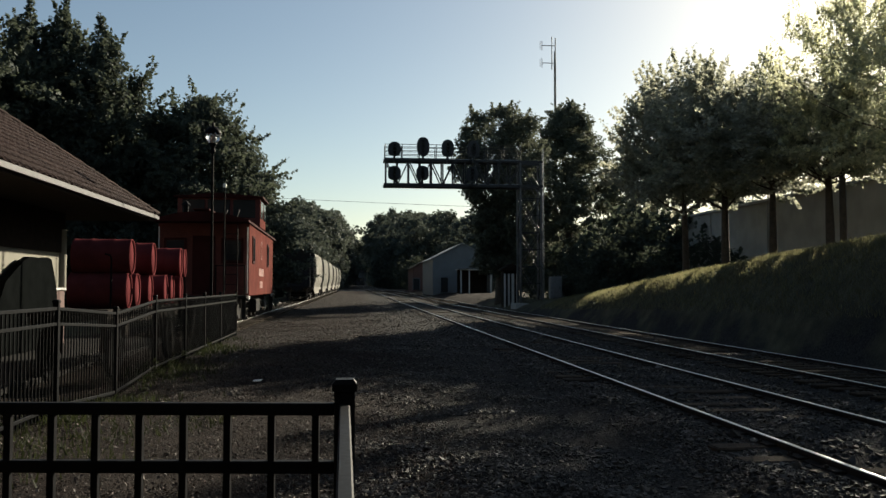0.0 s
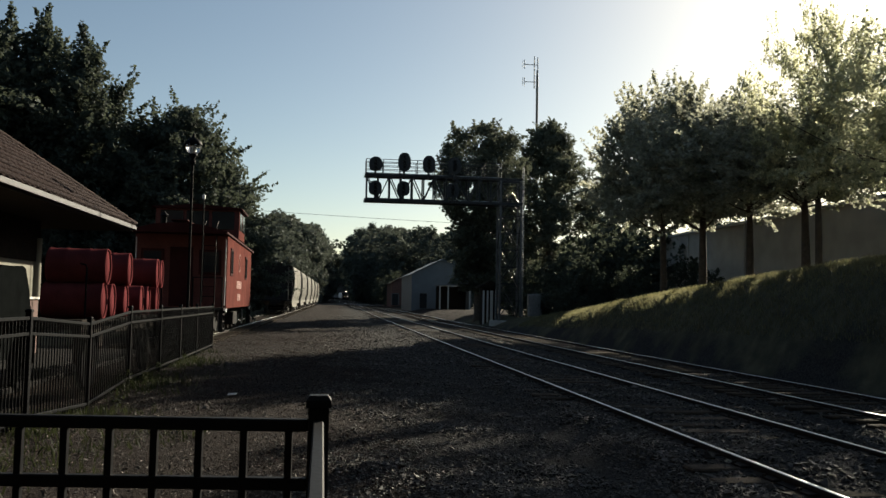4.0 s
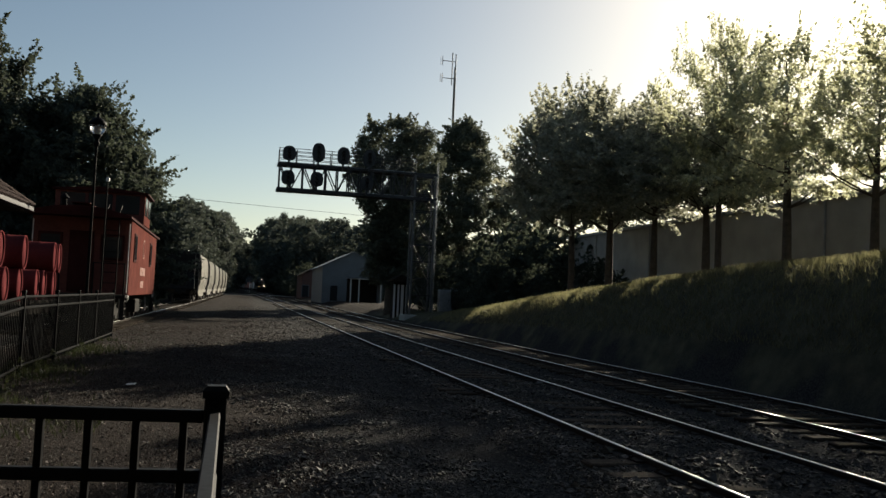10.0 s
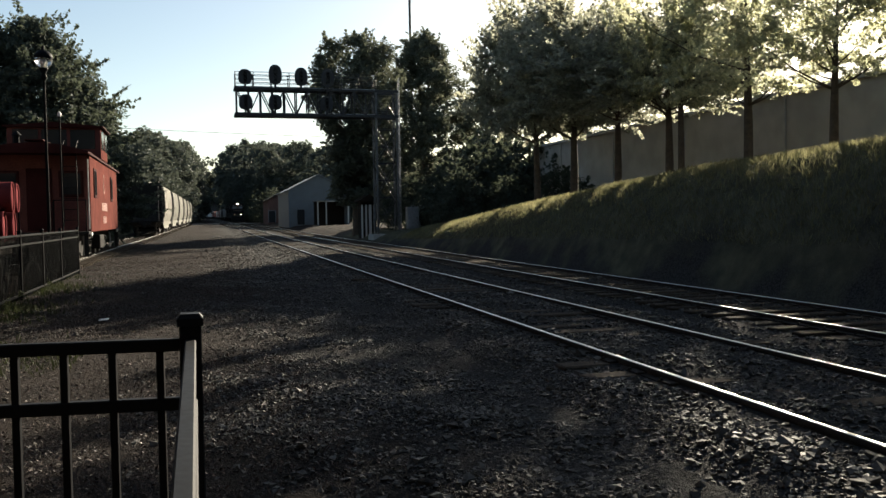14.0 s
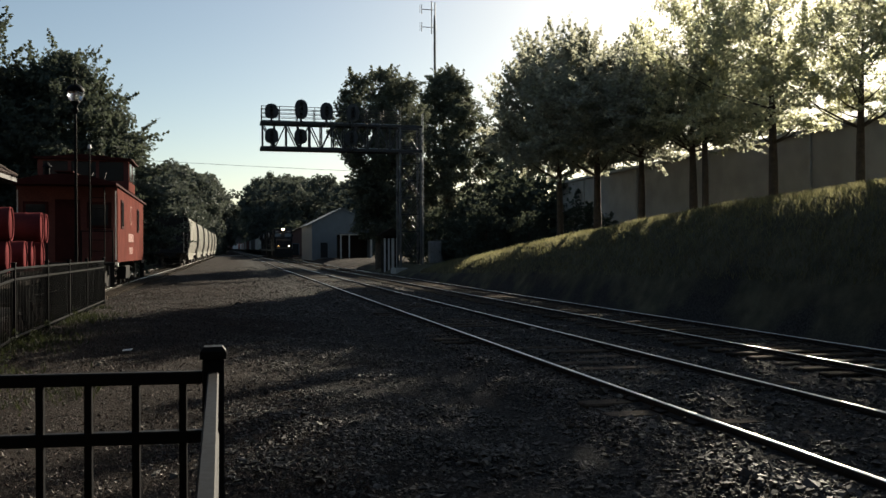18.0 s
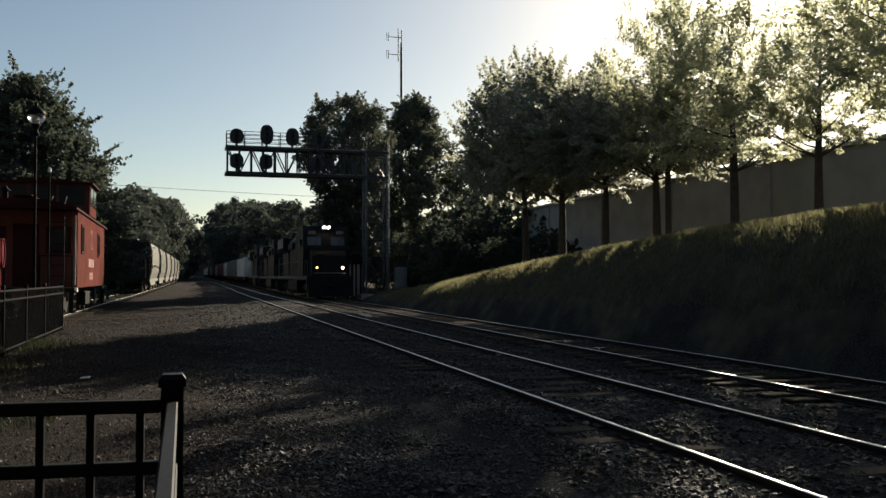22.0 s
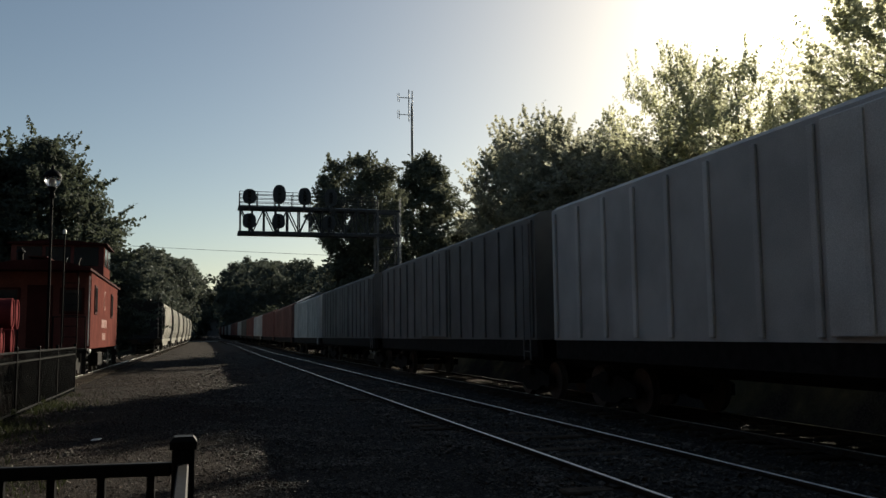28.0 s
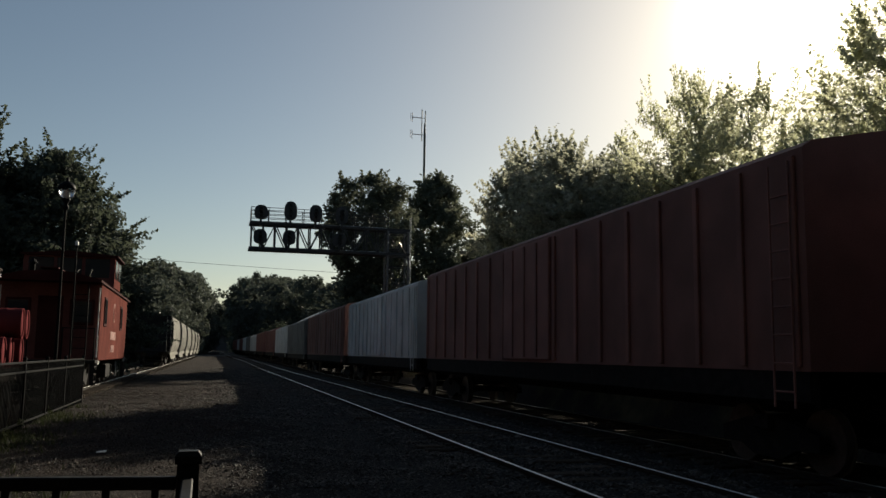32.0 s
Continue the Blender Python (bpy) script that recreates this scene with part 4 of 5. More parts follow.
    for r in range(rows):
        s0 = r * 0.32
        inset = s0 * math.cos(tilt)
        yy = y1 - inset - 0.16
        while yy > 9.0:
            m = Matrix.Translation((x1 - inset + 0.02, yy, ez + s0 * math.sin(tilt) + 0.005)) @ Matrix.Rotation(radians(90), 4, "Z") @ Matrix.Rotation(tilt, 4, "X") @ Matrix.Rotation(rng.gauss(0, 0.01), 4, "Z")
            if r < 9 and yy > 14.5 and count < 300:
                part("roof_tile", tm, None, roof_ob, m=m)
                count += 1
            else:
                rest.add([m @ Vector(p) for p in vs], [(i, i + 1, k + i + 1, k + i) for i in range(k - 1)] + [(2 * k + i, 2 * k + i + 1, i + 1, i) for i in range(k - 1)])
            yy -= 0.3
    tagged(part("roof_tiles", rest, ROOF_TILE, roof_ob), kind="stuff")
    solid("platform", Shape().box((-6.3, 7.4, 0.04), (2.9, 33, 0.1), 0.01), ASPHALT, "dark paved platform along the station", "platform", kind="structure")


build_station()


def build_drums():
    cart = thing("baggage_cart", "dark wooden baggage cart loaded with red drums", "cart", pose(-4.35, 16.2, 0.0))
    part("deck", Shape().box((0, 0, 1.09), (1.2, 5.4, 0.1), 0.01), DARK_WOOD, cart)
    for x in (-0.5, 0.5):
        part("beam", Shape().box((x, 0, 0.96), (0.12, 5.3, 0.16), 0.01), DARK_WOOD, cart)
        for y in (-2.0, 2.0):
            w = Shape().tube([(x - 0.04, y, 0.44), (x + 0.04, y, 0.44)], 0.42, 20)
            wheel = part("wheel", w, BLACK_METAL, cart, "iron-tyred cart wheel")
            part("hub", Shape().tube([(x - 0.09, y, 0.44), (x + 0.09, y, 0.44)], 0.08, 10), DARK_WOOD, wheel)
            part("bracket", Shape().box((x * 0.75, y, 0.68), (0.08, 0.3, 0.5), 0.01), DARK_WOOD, cart)
    prof = [(0.0, -0.44), (0.27, -0.44), (0.285, -0.455), (0.295, -0.44), (0.29, -0.42), (0.287, -0.2), (0.297, -0.17), (0.287, -0.14), (0.287, 0.14), (0.297, 0.17), (0.287, 0.2), (0.29, 0.42), (0.295, 0.44), (0.285, 0.455), (0.27, 0.44), (0.0, 0.44)]
    first = None
    spots = [(-4.13, 14.4, 1.43), (-4.14, 15.0, 1.43), (-4.1, 15.75, 1.43), (-4.1, 17.0, 1.43), (-4.1, 17.6, 1.43), (-4.07, 18.3, 1.43), (-4.11, 14.5, 1.99), (-4.05, 15.75, 1.99), (-4.0, 17.9, 1.99), (-4.05, 18.6, 1.99)]
    for x, y, z in spots:
        m = pose(x, y, z, 0, 90, 4.5)
        if first is None:
            first = thing("steel_drum", "glossy red steel drum lying on its side", "drum", m, "stacked red drums")
            part("drum_body", Shape().lathe(prof[1:-1], 28), DRUM_RED, first)
            part("drum_head", Shape().lathe([(0.0, 0.425), (0.275, 0.425), (0.275, 0.415), (0.0, 0.415)], 28), DRUM_RED, first)
            part("drum_head", Shape().lathe([(0.0, -0.425), (0.275, -0.425), (0.275, -0.415), (0.0, -0.415)], 28), DRUM_RED, first)
        else:
            copy_thing(first, m @ Matrix.Rotation(y * 3, 4, "Z"))
    for y in (14.1, 17.0, 19.0):
        rack = Shape().tube([(-3.88, y, 1.1), (-3.88, y, 1.95), (-3.9, y, 2.0), (-3.98, y, 2.02)], 0.016, 6)
        part("stake", rack, BLACK_METAL, cart, "black iron side stake", m=pose(4.35, -16.2, 0))


build_drums()


def build_wall_shadow():
    """A thin black slab that stands in for a cast shadow on the wall, and the edge of the paving."""
    e = thing("covered_load", "thin black slab shaped as a shadow on the station wall", "covered goods")
    # outline of the shadow on the wall, built as a near-black slab
    line = [(17.6, 0.09), (21.1, 0.09), (21.0, 1.2), (20.87, 1.6), (20.58, 2.11), (20.36, 2.16), (19.85, 2.13), (19.24, 2.14), (18.9, 2.04), (18.0, 1.6), (17.7, 1.2)]
    part("shadow_slab", Shape().extrude(line, -7.13, -7.0, "x"), WALL_SHADE, e)
    k = Shape()
    for i in range(9):
        y = 10.2 + i * 1.22
        x = -4.66 - 0.1 * (y - 10.2)
        k.box(None, (0.13, 1.18, 0.12), 0.012, m=Matrix.Translation((x, y, 0.06)) @ Matrix.Rotation(0.1, 4, "Z"))
    solid("kerb", k, ASPHALT, "worn grey stone kerb at the edge of the platform paving", "kerb", kind="structure")


build_wall_shadow()


def wheelset(parent, y, z, gauge=0.7525, r=0.42, part_name="wheelset"):
    s = Shape().tube([(-0.95, y, z + r), (0.95, y, z + r)], 0.075, 8)
    ws = part(part_name, s, UNDER, parent, "axle with two steel wheels")
    for x in (-gauge, gauge):
        w = Shape()
        sg = 1 if x > 0 else -1
        w.tube([(x - 0.055, y, z + r), (x + 0.055, y, z + r)], r, 22)
        w.tube([(x - sg * 0.055, y, z + r), (x - sg * 0.085, y, z + r)], r + 0.028, 22)
        part("wheel", w, WHEEL_STEEL, ws)


def bogie(parent, y, z, span=1.7, r=0.42, name="truck"):
    s = Shape()
    for x in (-0.98, 0.98):
        out = [(y - span / 2 - 0.2, z + r + 0.1), (y - span / 2 - 0.2, z + r - 0.12), (y - span / 2 + 0.25, z + r - 0.12), (y - 0.3, z + r - 0.26), (y + 0.3, z + r - 0.26), (y + span / 2 - 0.25, z + r - 0.12), (y + span / 2 + 0.2, z + r - 0.12), (y + span / 2 + 0.2, z + r + 0.1), (y + 0.45, z + r + 0.26), (y - 0.45, z + r + 0.26)]
        s.extrude(out, x - 0.06, x + 0.06, "x")
        for k in (-0.12, 0.0, 0.12):
            s.tube([(x, y + k, z + r - 0.2), (x, y + k, z + r + 0.3)], 0.05, 8)
    s.box((0, y, z + r + 0.22), (2.3, 0.35, 0.2), 0.02)
    b = part(name, s, UNDER, parent, "cast steel truck frame")
    for d in (-span / 2, span / 2):
        wheelset(b, y + d, z, r=r)
    return b


# ---- caboose ----
def build_caboose():
    z0 = TOP_SIDING
    cx, y0, y1 = -5.12, 29.0, 41.0
    m = pose(cx, y0, z0, 0, 0, 1.1)
    c = thing("caboose", "weathered red railway caboose with a roof cupola", "caboose", m)
    L, W, sill, eave = y1 - y0, 3.04, 0.98, 3.5
    ep = 0.75
    body = Shape().box((0, L / 2, (sill + eave) / 2), (W, L - 2 * ep, eave - sill), 0.02)
    part("body", body, RED_PAINT, c, "red painted steel body")
    roof = [(-W / 2 - 0.06, eave - 0.02), (W / 2 + 0.06, eave - 0.02), (W / 2 + 0.06, eave + 0.05), (W / 4, eave + 0.26), (0, eave + 0.32), (-W / 4, eave + 0.26), (-W / 2 - 0.06, eave + 0.05)]
    part("roof", Shape().extrude(roof, -0.1, L + 0.1), DARK_RED, c, "dark red curved roof")
    part("roof_walk", Shape().box((0, L / 2, eave + 0.4), (0.55, L, 0.04), 0.005), DARK_RED, c, "dark running board on the roof")
    cu0, cu1, ct = 4.3, 6.8, 4.72
    cup = part("cupola", Shape().box((0, (cu0 + cu1) / 2, (eave + 0.1 + ct) / 2), (W + 0.06, cu1 - cu0, ct - eave - 0.1), 0.02), RED_PAINT, c, "red glazed cupola")
    croof = [(-W / 2 - 0.15, ct), (W / 2 + 0.15, ct), (W / 2 + 0.15, ct + 0.05), (0, ct + 0.18), (-W / 2 - 0.15, ct + 0.05)]
    part("cupola_roof", Shape().extrude(croof, cu0 - 0.15, cu1 + 0.15), DARK_RED, cup)
    for x in (-0.95, 0.0, 0.95):
        for y in (cu0 - 0.008, cu1 + 0.008):
            part("cupola_window", Shape().box((x, y, ct - 0.42), (0.84, 0.03, 0.7), 0.01), WINDOW_DARK, cup, "dark cupola window")
    for s in (-1, 1):
        for y in (cu0 + 0.65, cu1 - 0.65):
            part("cupola_window", Shape().box((s * (W / 2 + 0.034), y, ct - 0.42), (0.03, 0.9, 0.68), 0.01), WINDOW_DARK, cup, "dark cupola window")
    for s in (-1, 1):
        for y in (2.1, 8.3):
            win = part("window", Shape().box((s * (W / 2 + 0.012), y, 2.62), (0.05, 0.78, 0.98), 0.01), DARK_RED, c, "framed side window")
            part("pane", Shape().box((s * (W / 2 + 0.04), y, 2.62), (0.012, 0.6, 0.8)), WINDOW_DARK, win)
    # round emblem and lettering, as plain shapes
    for s in (-1, 1):
        part("emblem", Shape().tube([(s * (W / 2 + 0.003), 5.4, 2.72), (s * (W / 2 + 0.012), 5.4, 2.72)], 0.36, 24), FADED_PAINT, c, "faded round pink emblem")
        part("emblem_ring", Shape().tube([(s * (W / 2 + 0.003), 5.4, 2.72), (s * (W / 2 + 0.016), 5.4, 2.72)], 0.3, 24), RED_PAINT, c)
        for k in range(4):
            part("lettering_bar", Shape().box((s * (W / 2 + 0.006), 4.6 + k * 0.5, 1.86), (0.01, 0.36, 0.3)), FADED_PAINT, c, "faded pink lettering bar")
        for k in range(3):
            part("number_bar", Shape().box((s * (W / 2 + 0.006), 4.9 + k * 0.42, 1.38), (0.01, 0.26, 0.26)), FADED_PAINT, c, "faded pink number bar")
    for y, s in ((ep, -1), (L - ep, 1)):
        part("end_door", Shape().box((0.0, y + s * 0.015, 2.05), (0.75, 0.05, 2.0), 0.01), DARK_RED, c, "red end door")
        for x in (-0.95, 0.95):
            win = part("end_window", Shape().box((x, y + s * 0.012, 2.55), (0.75, 0.05, 0.85), 0.02), DARK_RED, c, "framed end window")
            part("pane", Shape().box((x, y + s * 0.04, 2.55), (0.58, 0.012, 0.68)), WINDOW_DARK, win)
        part("platform", Shape().box((0, y + s * ep / 2, sill - 0.02), (W, ep, 0.1), 0.01), UNDER, c, "end platform")
        ye = y + s * (ep - 0.05)
        for x in (-1.45, -0.5, 0.5, 1.45):
            part("railing_post", Shape().tube([(x, ye, sill), (x, ye, sill + 1.05)], 0.022, 6), BLACK_METAL, c)
        for x in (-0.97, 0.97):
            part("railing", Shape().tube([(x - 0.48, ye, sill + 1.03), (x + 0.48, ye, sill + 1.03)], 0.02, 6), BLACK_METAL, c)
        for x in (-1.47, 1.47):
            part("grab_iron", Shape().tube([(x, y + s * 0.1, sill + 0.1), (x, y + s * 0.1, eave - 0.15)], 0.018, 6), WHITE_PAINT, c, "white grab iron")
            st = Shape()
            for k in range(3):
                st.box((x * 0.97, y + s * 0.4, sill - 0.18 - k * 0.24), (0.14, 0.55, 0.04), 0.004)
            st.box((x * 0.97, y + s * 0.13, sill - 0.4), (0.14, 0.03, 0.75)).box((x * 0.97, y + s * 0.67, sill - 0.4), (0.14, 0.03, 0.75))
            part("steps", st, UNDER, c, "iron end steps")
        lad = Shape()
        for x in (0.8, 1.2):
            lad.tube([(x, ye, sill + 0.2), (x, ye, eave + 0.2), (x, ye - s * 0.5, eave + 0.42)], 0.018, 6)
        for k in range(7):
            lad.tube([(0.8, ye, sill + 0.4 + k * 0.34), (1.2, ye, sill + 0.4 + k * 0.34)], 0.014, 6)
        part("ladder", lad, BLACK_METAL, c, "end ladder")
        part("coupler", Shape().box((0, y + s * (ep + 0.25), 0.85), (0.25, 0.6, 0.28), 0.04), UNDER, c, "knuckle coupler")
        part("brake_wheel", Shape().lathe([(0.2, -0.015), (0.23, 0), (0.2, 0.015), (0.17, 0)], 16), BLACK_METAL, c, "hand brake wheel", m=pose(-0.9, ye - s * 0.05, sill + 1.25, 90, 0, 0))
    part("underframe", Shape().box((0, L / 2, sill - 0.14), (2.2, L - 1.0, 0.26), 0.02), UNDER, c, "black underframe")
    for s in (-1, 1):
        for y in (ep + 0.12, L - ep - 0.12):
            part("jacking_pad", Shape().box((s * (W / 2 - 0.03), y, sill - 0.06), (0.07, 0.24, 0.13), 0.008), WHITE_PAINT, c, "white jacking pad")
        for y in (1.25, L - 1.25):
            part("brake_hanger", Shape().tube([(s * 1.2, y, 0.85), (s * 1.22, y + 0.06, 0.5), (s * 1.18, y + 0.18, 0.22)], 0.03, 6).tube([(s * 1.2, y + 0.35, 0.8), (s * 1.2, y + 0.35, 0.3)], 0.025, 6), GALV, c, "worn steel brake hanger")
    part("tool_box", Shape().box((1.05, L / 2, sill - 0.42), (0.6, 1.6, 0.5), 0.03), UNDER, c, "underfloor tool box")
    part("smoke_jack", Shape().tube([(-0.9, 2.4, eave + 0.1), (-0.9, 2.4, eave + 0.75)], 0.09, 12).tube([(-0.9, 2.4, eave + 0.75), (-0.9, 2.4, eave + 0.9)], [0.17, 0.03], 12), BLACK_METAL, c, "stove pipe")
    bogie(c, 2.3, 0.0, 1.7)
    bogie(c, L - 2.3, 0.0, 1.7)


build_caboose()


# ---- street lamp, pole ----
def build_lamp():
    e = thing("street_lamp", "black cast-iron lamp post with a glass lantern", "street lamp", pose(-3.77, 23.0, 0.0))
    part("base", Shape().lathe([(0.0, 0.0), (0.19, 0.0), (0.19, 0.08), (0.13, 0.14), (0.12, 0.5), (0.09, 0.62), (0.055, 0.8), (0.0, 0.8)], 14), BLACK_METAL, e)
    part("pole", Shape().tube([(0, 0, 0.7), (0, 0, 2.5), (0, 0, 5.15)], [0.045, 0.036, 0.028], 12), BLACK_METAL, e)
    part("collar", Shape().lathe([(0.04, 5.0), (0.07, 5.05), (0.07, 5.1), (0.045, 5.16), (0.1, 5.26), (0.11, 5.3), (0.0, 5.3)], 14), BLACK_METAL, e)
    part("glass", Shape().lathe([(0.1, 5.3), (0.17, 5.36), (0.21, 5.47), (0.205, 5.55)], 16), LANTERN_GLASS, e, "clear glass lantern bowl")
    part("bulb", Shape().lathe([(0.0, 5.32), (0.05, 5.34), (0.07, 5.43), (0.05, 5.5), (0.0, 5.52)], 10), WHITE_PAINT, e, "white lamp bulb")
    part("hood", Shape().lathe([(0.215, 5.53), (0.225, 5.56), (0.2, 5.63), (0.12, 5.71), (0.05, 5.74), (0.03, 5.8), (0.04, 5.83), (0.0, 5.87)], 16), BLACK_METAL, e, "black domed lantern hood")
    p = thing("signpost", "slender dark steel post beside the caboose", "post", pose(-3.9, 26.0, 0.0))
    part("shaft", Shape().tube([(0, 0, 0), (0, 0, 4.5)], 0.022, 8), BLACK_METAL, p)
    part("cap", Shape().lathe([(0.05, 4.46), (0.05, 4.56), (0.0, 4.6)], 10), WHITE_PAINT, p, "pale cap")


build_lamp()


# ---- hoppers on the siding ----
def hopper_car(L=16.2):
    h = thing("hopper_car", "pale grey covered hopper car standing on the siding", "freight car", None, "hoppers on the siding")
    sill, eave = 1.15, 4.22
    prof = [(-1.32, sill), (1.32, sill), (1.52, 1.8), (1.58, 2.6), (1.55, 3.5), (1.42, eave), (0.75, 4.5), (-0.75, 4.5), (-1.42, eave), (-1.55, 3.5), (-1.58, 2.6), (-1.52, 1.8)]
    part("body", Shape().extrude(prof, 1.1, L - 1.1), HOPPER_GREY, h, "rounded pale grey hopper body")
    # end sheets take the underframe black so the ends sink into shade
    for ye in (1.07, L - 1.13):
        part("end_sheet", Shape().extrude([(u * 1.01, w) for u, w in prof], ye, ye + 0.06), UNDER, h, "end sheet darkened to stand in for shade")
    for k in range(6):
        y = 1.9 + k * (L - 3.8) / 5
        rib = [(u * 1.02, w if w > sill else w - 0.02) for u, w in prof]
        part("rib", Shape().extrude(rib, y - 0.05, y + 0.05), HOPPER_DARK if k in (0, 5) else HOPPER_GREY, h)
    part("roof_hatch", Shape().box((0, L / 2, 4.56), (0.6, L - 3.2, 0.16), 0.03), HOPPER_DARK, h, "roof loading hatches")
    part("sill", Shape().box((0, L / 2, 1.02), (1.0, L, 0.24), 0.02), UNDER, h)
    for x in (-1.36, 1.36):
        part("side_sill", Shape().box((x, L / 2, 1.02), (0.06, L - 2.0, 0.26), 0.01), HOPPER_GREY, h, "pale grey side sill")
        part("side_skirt", Shape().extrude([(3.6, 0.9), (4.3, 0.55), (L - 4.3, 0.55), (L - 3.6, 0.9)], x * 0.94 - 0.03, x * 0.94 + 0.03, "x"), HOPPER_GREY, h, "pale grey bay side sheet")
    for s in (0, 1):
        y = 0.6 if s == 0 else L - 0.6
        part("end_platform", Shape().box((0, y, 1.2), (2.9, 1.1, 0.08), 0.01), UNDER, h)
        sg = -1 if s == 0 else 1
        slope = [(y + sg * 0.45, 1.25), (y - sg * 0.6, 1.25), (y - sg * 0.6, 2.9)]
        part("slope_sheet", Shape().extrude(slope, -1.1, 1.1, "x"), UNDER, h, "sloped end sheet")
        lad = Shape()
        for x in (1.1, 1.45):
            lad.tube([(x, y + sg * 0.5, 1.0), (x, y + sg * 0.5, 4.2)], 0.02, 6)
        for k in range(8):
            lad.tube([(1.1, y + sg * 0.5, 1.3 + k * 0.37), (1.45, y + sg * 0.5, 1.3 + k * 0.37)], 0.015, 6)
        part("ladder", lad, HOPPER_DARK, h)
        part("coupler", Shape().box((0, y + sg * 0.8, 0.85), (0.25, 0.5, 0.28), 0.03), UNDER, h)
    for k in range(3):
        y = L / 2 + (k - 1) * 3.6
        v = [(-0.8, y - 1.5, 1.25), (0.8, y - 1.5, 1.25), (0.8, y + 1.5, 1.25), (-0.8, y + 1.5, 1.25), (-0.35, y - 0.3, 0.45), (0.35, y - 0.3, 0.45), (0.35, y + 0.3, 0.45), (-0.35, y + 0.3, 0.45)]
        part("discharge_bay", Shape().add(v, [(0, 1, 5, 4), (1, 2, 6, 5), (2, 3, 7, 6), (3, 0, 4, 7), (4, 5, 6, 7), (3, 2, 1, 0)]), HOPPER_DARK, h, "hopper discharge bay")
    bogie(h, 2.2, 0.0, 1.75)
    bogie(h, L - 2.2, 0.0, 1.75)
    return h


HOPPER = hopper_car()


def hopper_pose(y):
    return pose(siding_x(y), y, TOP_SIDING + float(rise(y)), math.degrees(math.atan(0.0035)) if y > 70 else 0, 0, -0.34)


HOPPER.matrix_basis = hopper_pose(76.0)
for i in range(1, 6):
    copy_thing(HOPPER, hopper_pose(76.0 + 17.2 * i))


# ---- signal bridge ----
def build_signal_bridge():
    g = thing("signal_bridge", "dark steel cantilever signal bridge over the tracks", "signal bridge", pose(0, 58, -0.2))
    tx0, tx1, d, zb, zt = 11.3, 12.75, 1.1, 8.54, 10.24
    for x in (tx0, tx1):
        for y in (-d / 2, d / 2):
            part("tower_leg", Shape().box((x, y, 5.1), (0.13, 0.13, 10.2), 0.01), TOWER_GREY, g, "grey tower leg lightened for haze")
    part("foundation", Shape().box(((tx0 + tx1) / 2, 0, 0.1), (2.3, 2.0, 0.8), 0.03), CONCRETE, g, "concrete footing")
    lev = [0.7 + 2.33 * i for i in range(5)]
    for i in range(4):
        a, b = lev[i], lev[i + 1]
        for y in (-d / 2, d / 2):
            part("tower_brace", Shape().tube([(tx0, y, b), (tx1, y, a)], 0.022, 8), TOWER_GREY, g)
            part("tower_brace", Shape().tube([(tx0, y + 0.08, a), (tx1, y + 0.08, b)], 0.03, 10), SIGNAL_BLACK, g)
            part("tower_strut", Shape().beam((tx0, y, b), (tx1, y, b), 0.06), SIGNAL_BLACK, g)
            part("tower_strut", Shape().beam((tx0, y, (a + b) / 2), (tx1, y, (a + b) / 2), 0.05), SIGNAL_BLACK, g)
        for x in (tx0, tx1):
            part("tower_brace", Shape().beam((x, -d / 2, a if i % 2 else b), (x, d / 2, b if i % 2 else a), 0.06), SIGNAL_BLACK, g)
    # short bright rods added in place of sun glints on the braces
    for x, z, r in ((12.1, 9.32, 0.034), (12.02, 6.38, 0.018), (12.08, 3.5, 0.016)):
        part("glint_rod", Shape().tube([(x, -d / 2 - 0.06, z), (x + 0.47, -d / 2 - 0.06, z - 0.72)], r, 10), GLINT_METAL, g, "short bright rod standing in for a sun glint")
    ax0 = 2.0
    for y in (-d / 2, d / 2):
        part("bottom_chord", Shape().box(((ax0 + tx1) / 2, y, zb), (tx1 - ax0 + 0.2, 0.15, 0.2), 0.01), SIGNAL_BLACK, g, "lower chord of the arm")
        part("top_chord", Shape().box(((ax0 + tx1) / 2, y, zt), (tx1 - ax0 + 0.2, 0.15, 0.16), 0.01), SIGNAL_BLACK, g, "upper chord of the arm")
        xs = [ax0 + 0.06 + i * (tx0 - ax0) / 12 for i in range(13)]
        for i, x in enumerate(xs):
            part("arm_post", Shape().box((x, y, (zb + zt) / 2), (0.09, 0.09, zt - zb), 0.0), SIGNAL_BLACK, g)
            if i < 12:
                p, q = ((x, y, zt), (xs[i + 1], y, zb)) if i % 2 == 0 else ((x, y, zb), (xs[i + 1], y, zt))
                part("arm_brace", Shape().beam(p, q, 0.075), SIGNAL_BLACK, g)
    part("walkway", Shape().box(((ax0 + tx0) / 2, 0, zb + 0.12), (tx0 - ax0, d - 0.16, 0.05)), GALV, g, "grating walkway")
    part("walkway", Shape().box(((ax0 + tx0) / 2, 0, zt + 0.1), (tx0 - ax0, d - 0.16, 0.05)), GALV, g, "grating walkway")
    for y in (-d / 2, d / 2):
        for k in range(4):
            part("handrail", Shape().tube([(ax0, y, zt + 0.3 + k * 0.26), (tx0, y, zt + 0.3 + k * 0.26)], 0.022, 6), SIGNAL_BLACK, g)
        for i in range(9):
            x = ax0 + i * (tx0 - ax0) / 8
            part("handrail_post", Shape().tube([(x, y, zt), (x, y, zt + 1.1)], 0.028, 6), SIGNAL_BLACK, g)
    lad = Shape()
